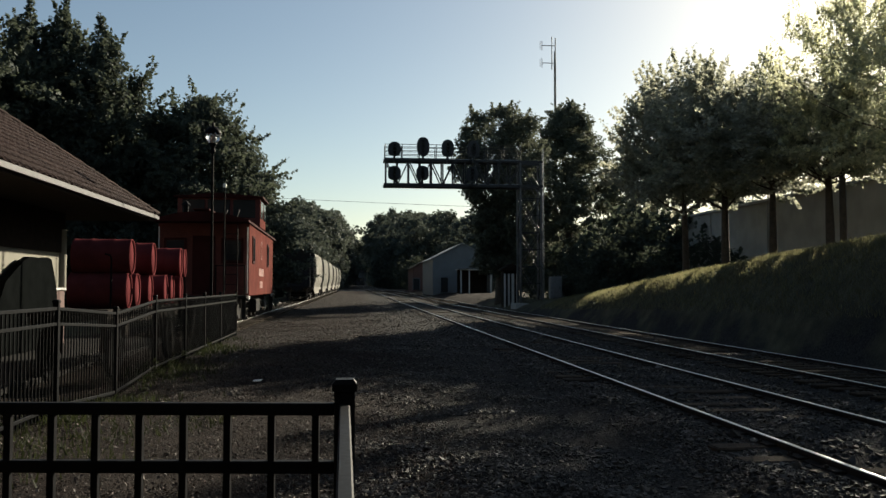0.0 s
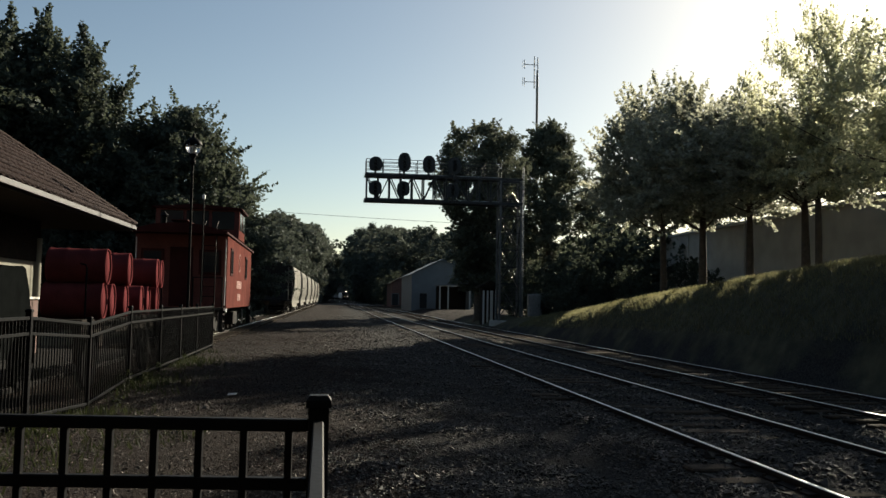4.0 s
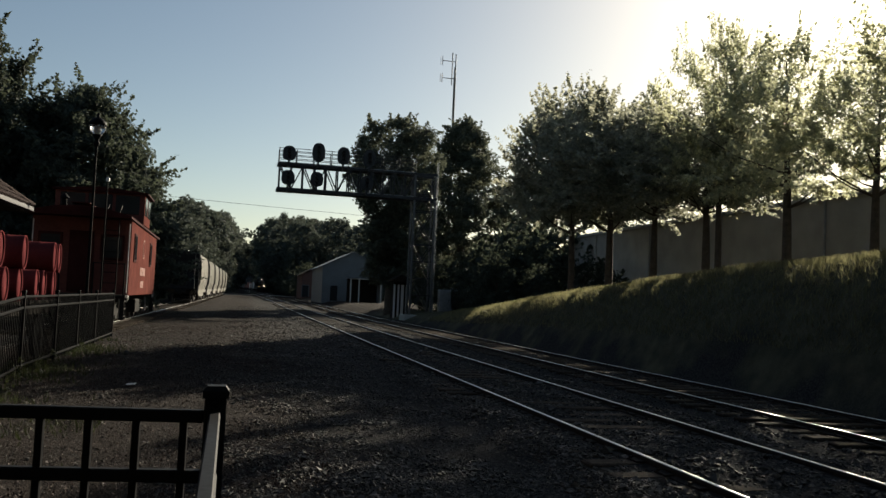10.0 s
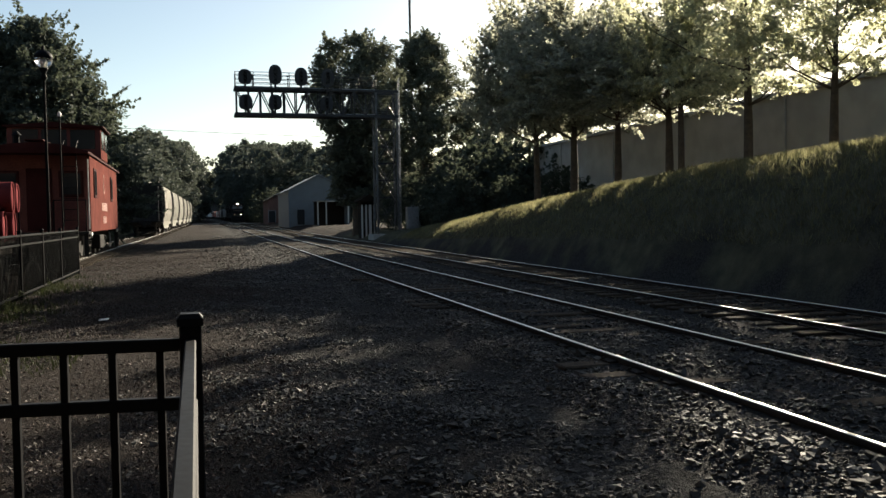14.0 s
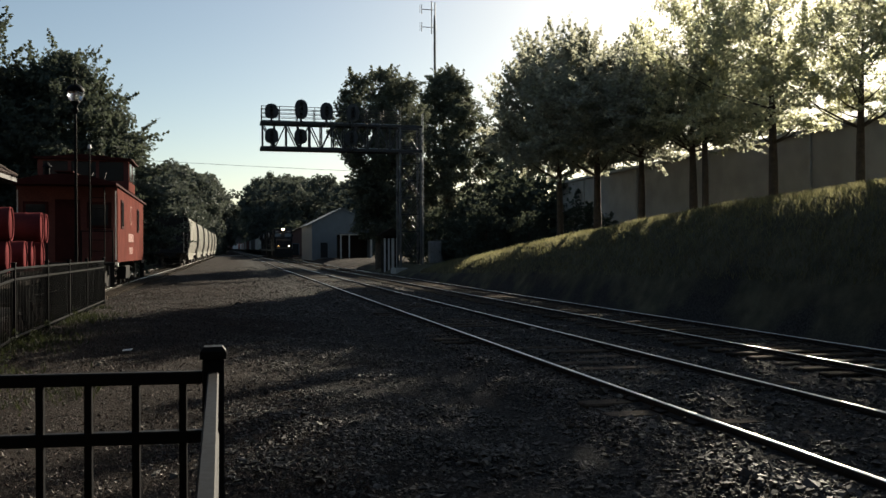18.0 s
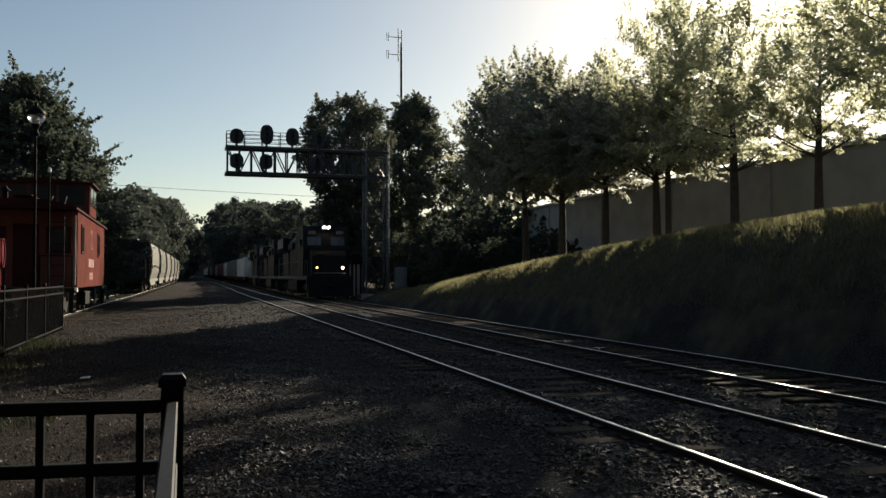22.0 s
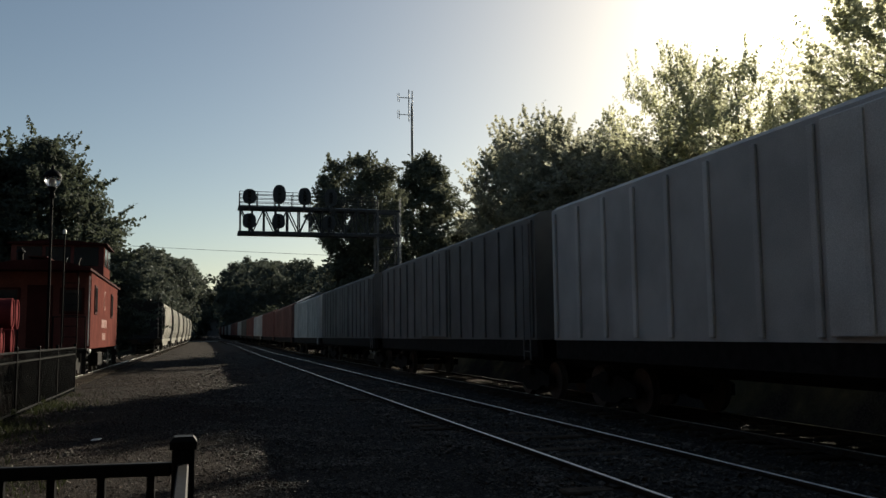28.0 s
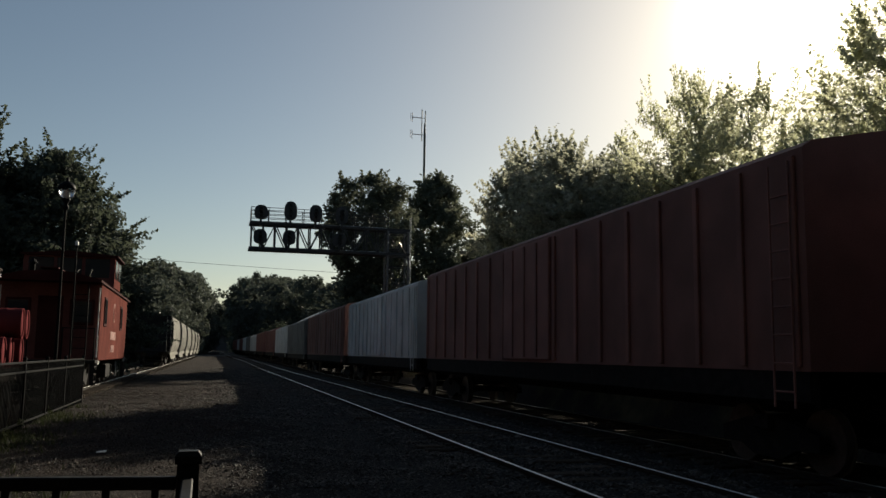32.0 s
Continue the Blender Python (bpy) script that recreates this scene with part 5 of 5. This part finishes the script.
    for y in (-0.2, 0.2):
        lad.tube([(tx1 + 0.25, y, 0.4), (tx1 + 0.25, y, zt + 1.0)], 0.025, 6)
    for k in range(32):
        lad.tube([(tx1 + 0.25, -0.2, 0.6 + k * 0.31), (tx1 + 0.25, 0.2, 0.6 + k * 0.31)], 0.014, 5)
    part("ladder", lad, GALV, g, "steel ladder up the tower")

    def head(x, z, rx, rz):
        y = -d / 2 - 0.35
        plate = Shape()
        n = 28
        out = []
        for i in range(n):
            w = 2 * math.pi * i / n
            cx, sz = math.cos(w), math.sin(w)
            out.append((x + rx * math.copysign(abs(cx) ** 0.85, cx), z + rz * math.copysign(abs(sz) ** (0.85 if sz > 0 else 0.6), sz)))
        plate.extrude(out, y - 0.012, y + 0.012)
        hd = part("signal_head", plate, SIGNAL_BLACK, g, "oval black signal background plate")
        part("case", Shape().box((x, y + 0.2, z), (rx * 0.9, 0.34, rz * 1.3), 0.04), SIGNAL_BLACK, hd)
        for dz in ((-0.36, 0.0, 0.36) if rz > 0.6 else (-0.26, 0.0, 0.26)):
            hood = Shape().tube([(x, y - 0.02, z + dz), (x, y - 0.25, z + dz - 0.02)], 0.115, 14, caps=False)
            part("hood", hood, SIGNAL_BLACK, hd)
            part("lens", Shape().tube([(x, y - 0.014, z + dz), (x, y - 0.03, z + dz)], 0.1, 14), LENS_DARK, hd, "unlit signal lens")
        part("bracket", Shape().box((x, y + 0.25, z - rz - 0.1), (0.12, 0.5, 0.5), 0.01), SIGNAL_BLACK, hd)

    for x, z, rx, rz in ((2.62, 10.93, 0.44, 0.5), (4.56, 11.13, 0.43, 0.64), (6.24, 11.03, 0.43, 0.6), (2.62, 9.3, 0.44, 0.5), (4.52, 9.32, 0.43, 0.5), (7.9, 9.3, 0.43, 0.5), (8.0, 11.0, 0.43, 0.6)):
        head(x, z, rx, rz)


build_signal_bridge()


def build_mast():
    a = thing("antenna_mast", "tall thin radio mast with two dipole loops", "antenna mast", pose(21.1, 88.0, 0.2) @ Matrix.Scale(1.173, 4))
    part("mast", Shape().tube([(0, 0, 0), (0, 0, 12), (0, 0, 21.5), (0, 0, 22.4)], [0.15, 0.12, 0.11, 0.08], 8), HOPPER_DARK, a)
    part("whip", Shape().tube([(0.04, 0, 20), (0.04, 0, 23.6)], 0.05, 6), HOPPER_DARK, a)
    part("side_rod", Shape().tube([(-0.28, 0, 20.7), (-0.28, 0, 23.7)], 0.045, 6), HOPPER_DARK, a)
    for z in (22.9, 21.3):
        part("arm", Shape().tube([(-1.2, 0, z), (0.05, 0, z)], 0.035, 6), HOPPER_DARK, a)
        part("dipole", Shape().tube([(-1.2, 0, z - 0.42), (-1.2, 0, z + 0.42)], 0.035, 6).tube([(-1.36, 0, z - 0.38), (-1.36, 0, z + 0.38)], 0.02, 6), HOPPER_DARK, a, "dipole loop")
    w = Shape()
    pts = [(-40 + i * 6, 110, 13.0 - 0.03 * (-40 + i * 6) - 2.0 * (1 - ((i - 8) / 8) ** 2) * 0.35) for i in range(17)]
    solid("overhead_wire", w.tube(pts, 0.022, 5), BLACK_METAL, "thin black wire strung across the tracks", "wire")
    for i, (x, z) in enumerate(((-40, 15.4), (56, 12.5))):
        p = thing("utility_pole", "wooden utility pole carrying the wire", "utility pole", pose(x, 110, float(ground_z(x, 110)) - 0.3))
        part("shaft", Shape().tube([(0, 0, 0), (0, 0, z)], [0.17, 0.11], 10), DARK_WOOD, p)
        part("crossarm", Shape().box((0, 0, z - 0.5), (2.0, 0.1, 0.12), 0.01), DARK_WOOD, p)


build_mast()


# ---- sheds and huts beyond the signal ----
def gable_house(name, label, x0, x1, y0, y1, eave, ridge, wall, roof, doors=(), windows=(), base=None):
    z = float(ground_z((x0 + x1) / 2, y0)) if base is None else base
    h = thing(name, label, "building", pose((x0 + x1) / 2, y0, z))
    w, L = (x1 - x0) / 2, y1 - y0
    part("wall", Shape().extrude([(-w, -0.4), (w, -0.4), (w, eave), (0, ridge), (-w, eave)], 0, L), wall, h)
    for s in (-1, 1):
        out = [(0, ridge + 0.02), (s * (w + 0.35), eave - 0.2 + 0.02), (s * (w + 0.35), eave - 0.08), (0, ridge + 0.16)]
        part("roof", Shape().extrude(out, -0.3, L + 0.3), roof, h)
    for x, dw, dh in doors:
        d = part("door", Shape().box((x, -0.02, dh / 2), (dw, 0.08, dh), 0.01), WINDOW_DARK, h, "dark doorway")
        part("door_frame", Shape().box((x, -0.03, dh + 0.06), (dw + 0.25, 0.1, 0.12), 0.01).box((x - dw / 2 - 0.06, -0.03, dh / 2), (0.12, 0.1, dh)).box((x + dw / 2 + 0.06, -0.03, dh / 2), (0.12, 0.1, dh)), SHED_GREY, d)
    for x, zc, ww, wh in windows:
        n = part("window", Shape().box((x, -0.02, zc), (ww + 0.16, 0.08, wh + 0.16), 0.01), WHITE_PAINT, h)
        part("pane", Shape().box((x, -0.062, zc), (ww, 0.012, wh)), WINDOW_DARK, n)
    return h


gable_house("metal_shed", "blue-grey metal shed with a gabled roof beside the line", 10.95, 19.5, 120, 138, 4.8, 6.9, SHED_GREY, SHED_GREY, doors=((-2.6, 1.0, 2.1),))
gable_house("brick_depot", "low red brick building with a dark roof", 11.2, 16.6, 165, 180, 4.3, 5.8, BRICK, DARK_WOOD, doors=((-2.0, 1.2, 2.2),), windows=((1.0, 1.6, 1.2, 1.2),))


def build_porch_shed():
    s = thing("open_shed", "small open-fronted shed with pale posts", "shed", pose(16.0, 112, float(ground_z(16.0, 112))))
    part("roof", Shape().extrude([(-2.3, 3.1), (2.3, 3.5), (2.3, 3.65), (-2.3, 3.25)], -0.3, 4.0), SHED_GREY, s)
    part("back_wall", Shape().box((0, 3.6, 1.5), (4.2, 0.12, 3.4), 0.01), DARK_WOOD, s)
    for x in (-2.0, -0.9, 2.0):
        part("post", Shape().box((x, 0, 1.55), (0.16, 0.16, 3.3), 0.01), CONCRETE, s)
    part("side_wall", Shape().box((2.05, 1.9, 1.5), (0.1, 3.4, 3.2), 0.01), SHED_GREY, s)
    part("header", Shape().box((0, 0, 3.1), (4.3, 0.14, 0.14), 0.01), CONCRETE, s)
    r = thing("relay_hut", "narrow pale wooden relay hut beside the signal tower", "hut", pose(11.5, 62, -0.25))
    part("wall", Shape().box((0, 0.6, 1.45), (1.15, 1.2, 2.9), 0.01), DARK_WOOD, r)
    for x in (-0.5, -0.2, 0.1, 0.42):
        part("board", Shape().box((x, -0.02, 1.4), (0.13 if x != 0.1 else 0.2, 0.05, 2.5), 0.008), WHITE_PAINT, r, "weathered white board")
    part("roof", Shape().extrude([(-0.85, 2.85), (0.85, 2.85), (0.85, 2.95), (0, 3.4), (-0.85, 2.95)], -0.3, 1.5), DARK_WOOD, r)
    for x, y, h in ((13.6, 57.0, 1.5), (14.6, 60, 1.7)):
        c = thing("equipment_case", "grey steel equipment case by the signal tower", "cabinet", pose(x, y, float(ground_z(x, y))))
        part("case", Shape().box((0, 0, h / 2), (0.8, 0.6, h), 0.02), GALV, c)
        part("door", Shape().box((0, -0.31, h / 2), (0.68, 0.03, h - 0.2), 0.01), GALV, c)
        part("handle", Shape().box((0.24, -0.34, h / 2), (0.03, 0.04, 0.16), 0.005), BLACK_METAL, c)


build_porch_shed()
solid("road", Shape().box((10, 196, 0.5), (80, 5, 0.08)), CONCRETE, "pale road crossing the tracks in the distance", "road", kind="structure")


def build_long_building():
    b = thing("warehouse", "long low flat-roofed building on top of the bank", "building")
    x, y0, y1, zb, zt = 22.2, -12.0, 56.0, 2.4, 6.05
    part("wall", Shape().box((x + 7, (y0 + y1) / 2, (zb + zt) / 2), (14, y1 - y0, zt - zb), 0.02), BUILDING_WALL, b, "tan block wall")
    part("parapet", Shape().box((x + 7, (y0 + y1) / 2, zt + 0.08), (14.3, y1 - y0 + 0.3, 0.16), 0.01), CONCRETE, b, "pale parapet coping")
    part("roof_step", Shape().box((x + 7.2, (y0 + 23) / 2, zt + 0.26), (13.6, 23 - y0, 0.2), 0.02), CONCRETE, b, "raised roof edge")
    for i in range(9):
        part("downpipe", Shape().tube([(x - 0.06, y0 + 4 + i * 7.4, zb), (x - 0.06, y0 + 4 + i * 7.4, zt)], 0.05, 6), CONCRETE, b)


build_long_building()


# ---- the train ----
FRONT_Y, SPEED = 533.8, 21.6


def line_pose(y):
    """Where a vehicle stands on the far main line, its nose towards the near end."""
    d = 0.5
    dx = (track_x(y + d, FAR_MAIN) - track_x(y - d, FAR_MAIN)) / (2 * d)
    return pose(track_x(y, FAR_MAIN), y, TOP_FAR + float(rise(y)), 0, 0, -math.degrees(math.atan(dx)))


def six_wheel(parent, y):
    s = Shape()
    for x in (-1.0, 1.0):
        out = [(y - 2.3, 0.78), (y - 2.2, 0.4), (y - 1.6, 0.36), (y - 1.2, 0.62), (y - 0.5, 0.4), (y + 0.5, 0.4), (y + 1.2, 0.62), (y + 1.6, 0.36), (y + 2.2, 0.4), (y + 2.3, 0.78), (y + 1.5, 0.98), (y - 1.5, 0.98)]
        s.extrude(out, x - 0.09, x + 0.09, "x")
        for k in (-1.75, 0.0, 1.75):
            s.tube([(x * 1.12 - 0.04, y + k, 0.52), (x * 1.12 + 0.04, y + k, 0.52)], 0.17, 10)
            s.tube([(x * 1.05, y + k + 0.35, 0.4), (x * 1.05, y + k + 0.35, 0.85)], 0.07, 8)
    b = part("truck", s, UNDER, parent, "six-wheel locomotive truck")
    for k in (-1.85, 0.0, 1.85):
        wheelset(b, y + k, 0.0, r=0.51)


def locomotive(lit):
    L = 22.0
    g = thing("locomotive", "black freight locomotive with lit headlights" if lit else "black freight locomotive coupled behind the leader", "locomotive")
    part("frame", Shape().box((0, L / 2, 1.42), (3.05, L - 0.8, 0.3), 0.03), LOCO_BLACK, g, "black deck frame")
    part("side_stripe", Shape().box((1.53, L / 2, 1.42), (0.012, L - 1.4, 0.14)).box((-1.53, L / 2, 1.42), (0.012, L - 1.4, 0.14)), LOCO_GREY, g, "thin grey sill stripe")
    part("pilot", Shape().extrude([(0.1, 0.25), (0.55, 0.2), (0.55, 1.4), (0.2, 1.4)], -1.45, 1.45, "x"), LOCO_BLACK, g, "snow plough pilot")
    part("nose", Shape().extrude([(0.75, 1.57), (2.6, 1.57), (2.6, 3.35), (1.15, 3.15), (0.85, 2.9)], -1.15, 1.15, "x"), LOCO_BLACK, g, "sloping short nose")
    cab = part("cab", Shape().extrude([(2.55, 1.57), (5.3, 1.57), (5.3, 4.7), (4.95, 4.96), (2.75, 4.96), (2.5, 4.72), (2.3, 3.3)], -1.55, 1.55, "x"), LOCO_BLACK, g, "wide crew cab")
    for x in (-0.8, 0.8):
        part("windscreen", Shape().box(None, (0.95, 0.03, 0.62), 0.01, m=Matrix.Translation((x, 2.395, 3.93)) @ Matrix.Rotation(radians(-8), 4, "X")), WINDOW_DARK, cab, "dark windscreen")
        part("wiper", Shape().beam((x, 2.33, 3.6), (x + 0.25, 2.38, 4.15), 0.02), BLACK_METAL, cab)
        part("number_board", Shape().box(None, (0.5, 0.05, 0.24), 0.01, m=Matrix.Translation((x * 1.2, 2.45, 4.52)) @ Matrix.Rotation(radians(-8), 4, "X")), LOCO_GREY, cab, "blank grey number board")
    part("nose_door", Shape().box((-0.55, 0.93, 2.35), (0.62, 0.14, 1.35), 0.02), LOCO_BLACK, g, "nose door")
    part("nose_stripe", Shape().box((0, 0.72, 1.75), (2.1, 0.1, 0.09), 0.005), LOCO_GREY, g, "pale nose stripe")
    for s in (-1, 1):
        for y in (3.3, 4.35):
            part("side_window", Shape().box((s * 1.556, y, 3.85), (0.03, 0.8, 0.66), 0.01), WINDOW_DARK, cab)
        part("mirror", Shape().box((s * 1.66, 2.75, 3.85), (0.14, 0.04, 0.36), 0.01), BLACK_METAL, cab)
    part("hood", Shape().extrude([(-0.95, 1.57), (0.95, 1.57), (0.95, 4.4), (0.75, 4.62), (-0.75, 4.62), (-0.95, 4.4)], 5.3, 17.0), LOCO_BLACK, g, "long engine hood")
    part("radiator", Shape().extrude([(-1.0, 1.57), (1.0, 1.57), (1.05, 3.5), (1.5, 3.9), (1.5, 4.72), (-1.5, 4.72), (-1.5, 3.9), (-1.05, 3.5)], 16.6, 21.2), LOCO_BLACK, g, "flared radiator section")
    for s in (-1, 1):
        # pale grey here carries the sky light caught by the flared side
        part("radiator_screen", Shape().box((s * 1.508, 18.9, 4.32), (0.02, 4.5, 0.78), 0.005), LOCO_SCREEN, g, "radiator screen painted pale for the sky light on it")
        for q in range(7):
            part("screen_bar", Shape().box((s * 1.522, 17.05 + q * 0.62, 4.32), (0.02, 0.03, 0.76)), LOCO_GREY, g)
        part("air_intake", Shape().box((s * 1.06, 14.2, 3.95), (0.22, 3.2, 0.5), 0.03), LOCO_BLACK, g, "air intake housing")
        part("battery_box", Shape().box((s * 1.42, 6.4, 1.82), (0.2, 1.9, 0.5), 0.02), LOCO_BLACK, g, "battery box")
    part("dynamic_brake", Shape().box((0, 8.2, 4.38), (2.5, 3.0, 0.62), 0.06), LOCO_BLACK, g, "dynamic brake blister")
    for y in (11.0, 13.0, 15.0):
        part("exhaust_fan", Shape().lathe([(0.0, 4.6), (0.55, 4.6), (0.55, 4.74), (0.45, 4.76), (0.0, 4.74)], 18, (0, y, 0)), LOCO_BLACK, g, "roof fan")
    for k in range(9):
        for s in (-1, 1):
            part("hood_door", Shape().box((s * 0.956, 6.0 + k * 1.18, 2.75), (0.02, 1.05, 1.9), 0.01), LOCO_BLACK, g)
    for s in (-1, 1):
        part("handrail", Shape().tube([(s * 1.45, 0.9, 2.55), (s * 1.45, 2.2, 2.55)], 0.022, 6).tube([(s * 1.45, 5.5, 2.6), (s * 1.45, 21.2, 2.6)], 0.022, 6), LOCO_GREY, g, "grey handrail")
        for y in (0.9, 2.2, 5.5, 8, 10.5, 13, 15.5, 18, 21.2):
            part("stanchion", Shape().tube([(s * 1.45, y, 1.55), (s * 1.45, y, 2.58)], 0.018, 5), LOCO_GREY, g)
        part("steps", Shape().box((s * 1.35, 0.75, 0.62), (0.35, 0.5, 0.06)).box((s * 1.35, 0.75, 0.95), (0.35, 0.5, 0.06)).box((s * 1.35, 0.75, 1.25), (0.35, 0.5, 0.06)).box((s * 1.52, 0.75, 0.95), (0.03, 0.55, 0.75)), LOCO_BLACK, g, "boarding steps")
    part("fuel_tank", Shape().extrude([(-1.35, 0.5), (-1.0, 0.28), (1.0, 0.28), (1.35, 0.5), (1.35, 1.25), (-1.35, 1.25)], 7.8, 13.8), LOCO_BLACK, g, "fuel tank")
    part("horn", Shape().tube([(0.2, 4.4, 5.08), (0.2, 3.9, 5.1)], [0.03, 0.09], 8).tube([(0.0, 4.4, 5.08), (0.0, 3.8, 5.1)], [0.03, 0.1], 8).box((0.1, 4.4, 5.0), (0.4, 0.1, 0.1)), GALV, g, "air horn")
    six_wheel(g, 4.1)
    six_wheel(g, 17.9)
    for y in (0.0, L):
        part("coupler", Shape().box((0, y, 0.87), (0.28, 0.6, 0.3), 0.05), UNDER, g)
    hl = part("headlight", Shape().box((0, 2.5, 4.84), (0.75, 0.5, 0.3), 0.05), LOCO_BLACK, g, "headlight housing")
    for x in (-0.15, 0.15):
        part("headlight_lamp", Shape().tube([(x, 2.2, 4.86), (x, 2.17, 4.86)], 0.09, 14), HEADLIGHT if lit else LENS_DARK, hl)
    for x in (-0.85, 0.85):
        d = part("ditch_light", Shape().tube([(x, 0.62, 2.1), (x, 0.85, 2.1)], 0.14, 14), LOCO_BLACK, g, "ditch light housing")
        part("ditch_lamp", Shape().tube([(x, 0.615, 2.1), (x, 0.59, 2.1)], 0.075, 14), (HEADLIGHT if x > 0 else DITCH_DIM) if lit else LENS_DARK, d)
        part("bracket", Shape().box((x, 0.75, 1.78), (0.08, 0.12, 0.46)), LOCO_BLACK, d)
    return g


def box_car(L, paint, label, height=4.45):
    c = thing("box_car", label, "freight car", None, "cars of the passing train")
    part("body", Shape().extrude([(-1.5, 1.36), (1.5, 1.36), (1.5, height - 0.35), (1.35, height - 0.25), (0, height), (-1.35, height - 0.25), (-1.5, height - 0.35)], 0.55, L - 0.55), paint, c)
    k = max(8, round(L / 1.15))
    for s in (-1, 1):
        for i in range(k):
            y = 0.75 + i * (L - 1.5) / (k - 1)
            if abs(y - L / 2) < 1.6:
                continue
            part("side_rib", Shape().box((s * 1.525, y, (1.38 + height - 0.4) / 2), (0.05, 0.12, height - 1.85), 0.01), paint, c)
        door = part("sliding_door", Shape().box((s * 1.54, L / 2, (1.4 + height - 0.4) / 2), (0.08, 3.0, height - 1.85), 0.015), paint, c, "sliding door")
        for y in (-0.8, 0.0, 0.8):
            part("door_rib", Shape().box((s * 1.595, L / 2 + y, (1.4 + height - 0.4) / 2), (0.03, 0.08, height - 1.95)), paint, door)
        part("sill", Shape().extrude([(s * 1.34, 1.355), (s * 1.48, 1.355), (s * 1.48, 0.98), (s * 1.34, 0.9)], 0.6, L - 0.6), UNDER, c)
        lad = Shape()
        for y in (0.75, 1.15):
            lad.tube([(s * 1.58, y, 0.9), (s * 1.58, y, height - 0.5)], 0.018, 5)
        for q in range(8):
            lad.tube([(s * 1.58, 0.75, 1.1 + q * 0.36), (s * 1.58, 1.15, 1.1 + q * 0.36)], 0.014, 5)
        part("ladder", lad, paint, c)
    part("centre_sill", Shape().box((0, L / 2, 0.88), (0.5, L - 0.2, 0.34), 0.02), UNDER, c)
    for y in (0.1, L - 0.1):
        part("coupler", Shape().box((0, y, 0.87), (0.26, 0.6, 0.28), 0.04), UNDER, c)
    bogie(c, 2.1, 0.0, 1.75)
    bogie(c, L - 2.1, 0.0, 1.75)
    return c


def build_train():
    """The vehicles and how far behind the leader's headlight each begins."""
    lead, second = locomotive(True), locomotive(False)
    grey = "grey steel boxcar in the passing train"
    brown = "oxide red boxcar in the passing train"
    a = box_car(20.9, CAR_GREY, grey)
    b = box_car(17.6, CAR_GREY, grey)
    r = box_car(20.9, CAR_BROWN, brown, 4.55)
    k = box_car(18.6, CAR_BLACK, "dark boxcar greyed for haze in the passing train", 4.5)
    out = [(lead, -2.9), (second, 19.1), (copy_thing(second, Matrix()), 41.7)]
    out += [(a, 67.5), (k, 88.3), (copy_thing(k, Matrix()), 107.4), (b, 126.5), (r, 144.6), (copy_thing(r, Matrix()), 165.9)]
    off = 187.2
    for what in "brkbrrakbrbrr":
        src = {"a": a, "b": b, "r": r, "k": k}[what]
        ln = {"a": 21.4, "b": 18.1, "r": 21.4, "k": 19.1}[what]
        out.append((copy_thing(src, Matrix()), off))
        off += ln
    return out


TRAIN = build_train()


# ---- small things on the ground ----
solid("paper_scrap", Shape().add([(-0.12, -0.08, 0.0), (0.1, -0.09, 0.01), (0.13, 0.07, 0.035), (-0.1, 0.09, 0.015), (-0.11, -0.07, 0.012), (0.09, -0.08, 0.022), (0.12, 0.06, 0.047), (-0.09, 0.08, 0.027)],
      [(0, 1, 2, 3), (4, 5, 6, 7), (0, 1, 5, 4), (1, 2, 6, 5), (2, 3, 7, 6), (3, 0, 4, 7)]), PAPER, "crumpled dirty white paper scrap on the dirt", "litter", pose(-1.51, 13.6, 0.02) @ Matrix.Scale(0.6, 4))


def motions():
    for car, off in TRAIN:
        walk(car, [(float(t), line_pose(FRONT_Y + off - SPEED * t)) for t in range(33)])


motions()
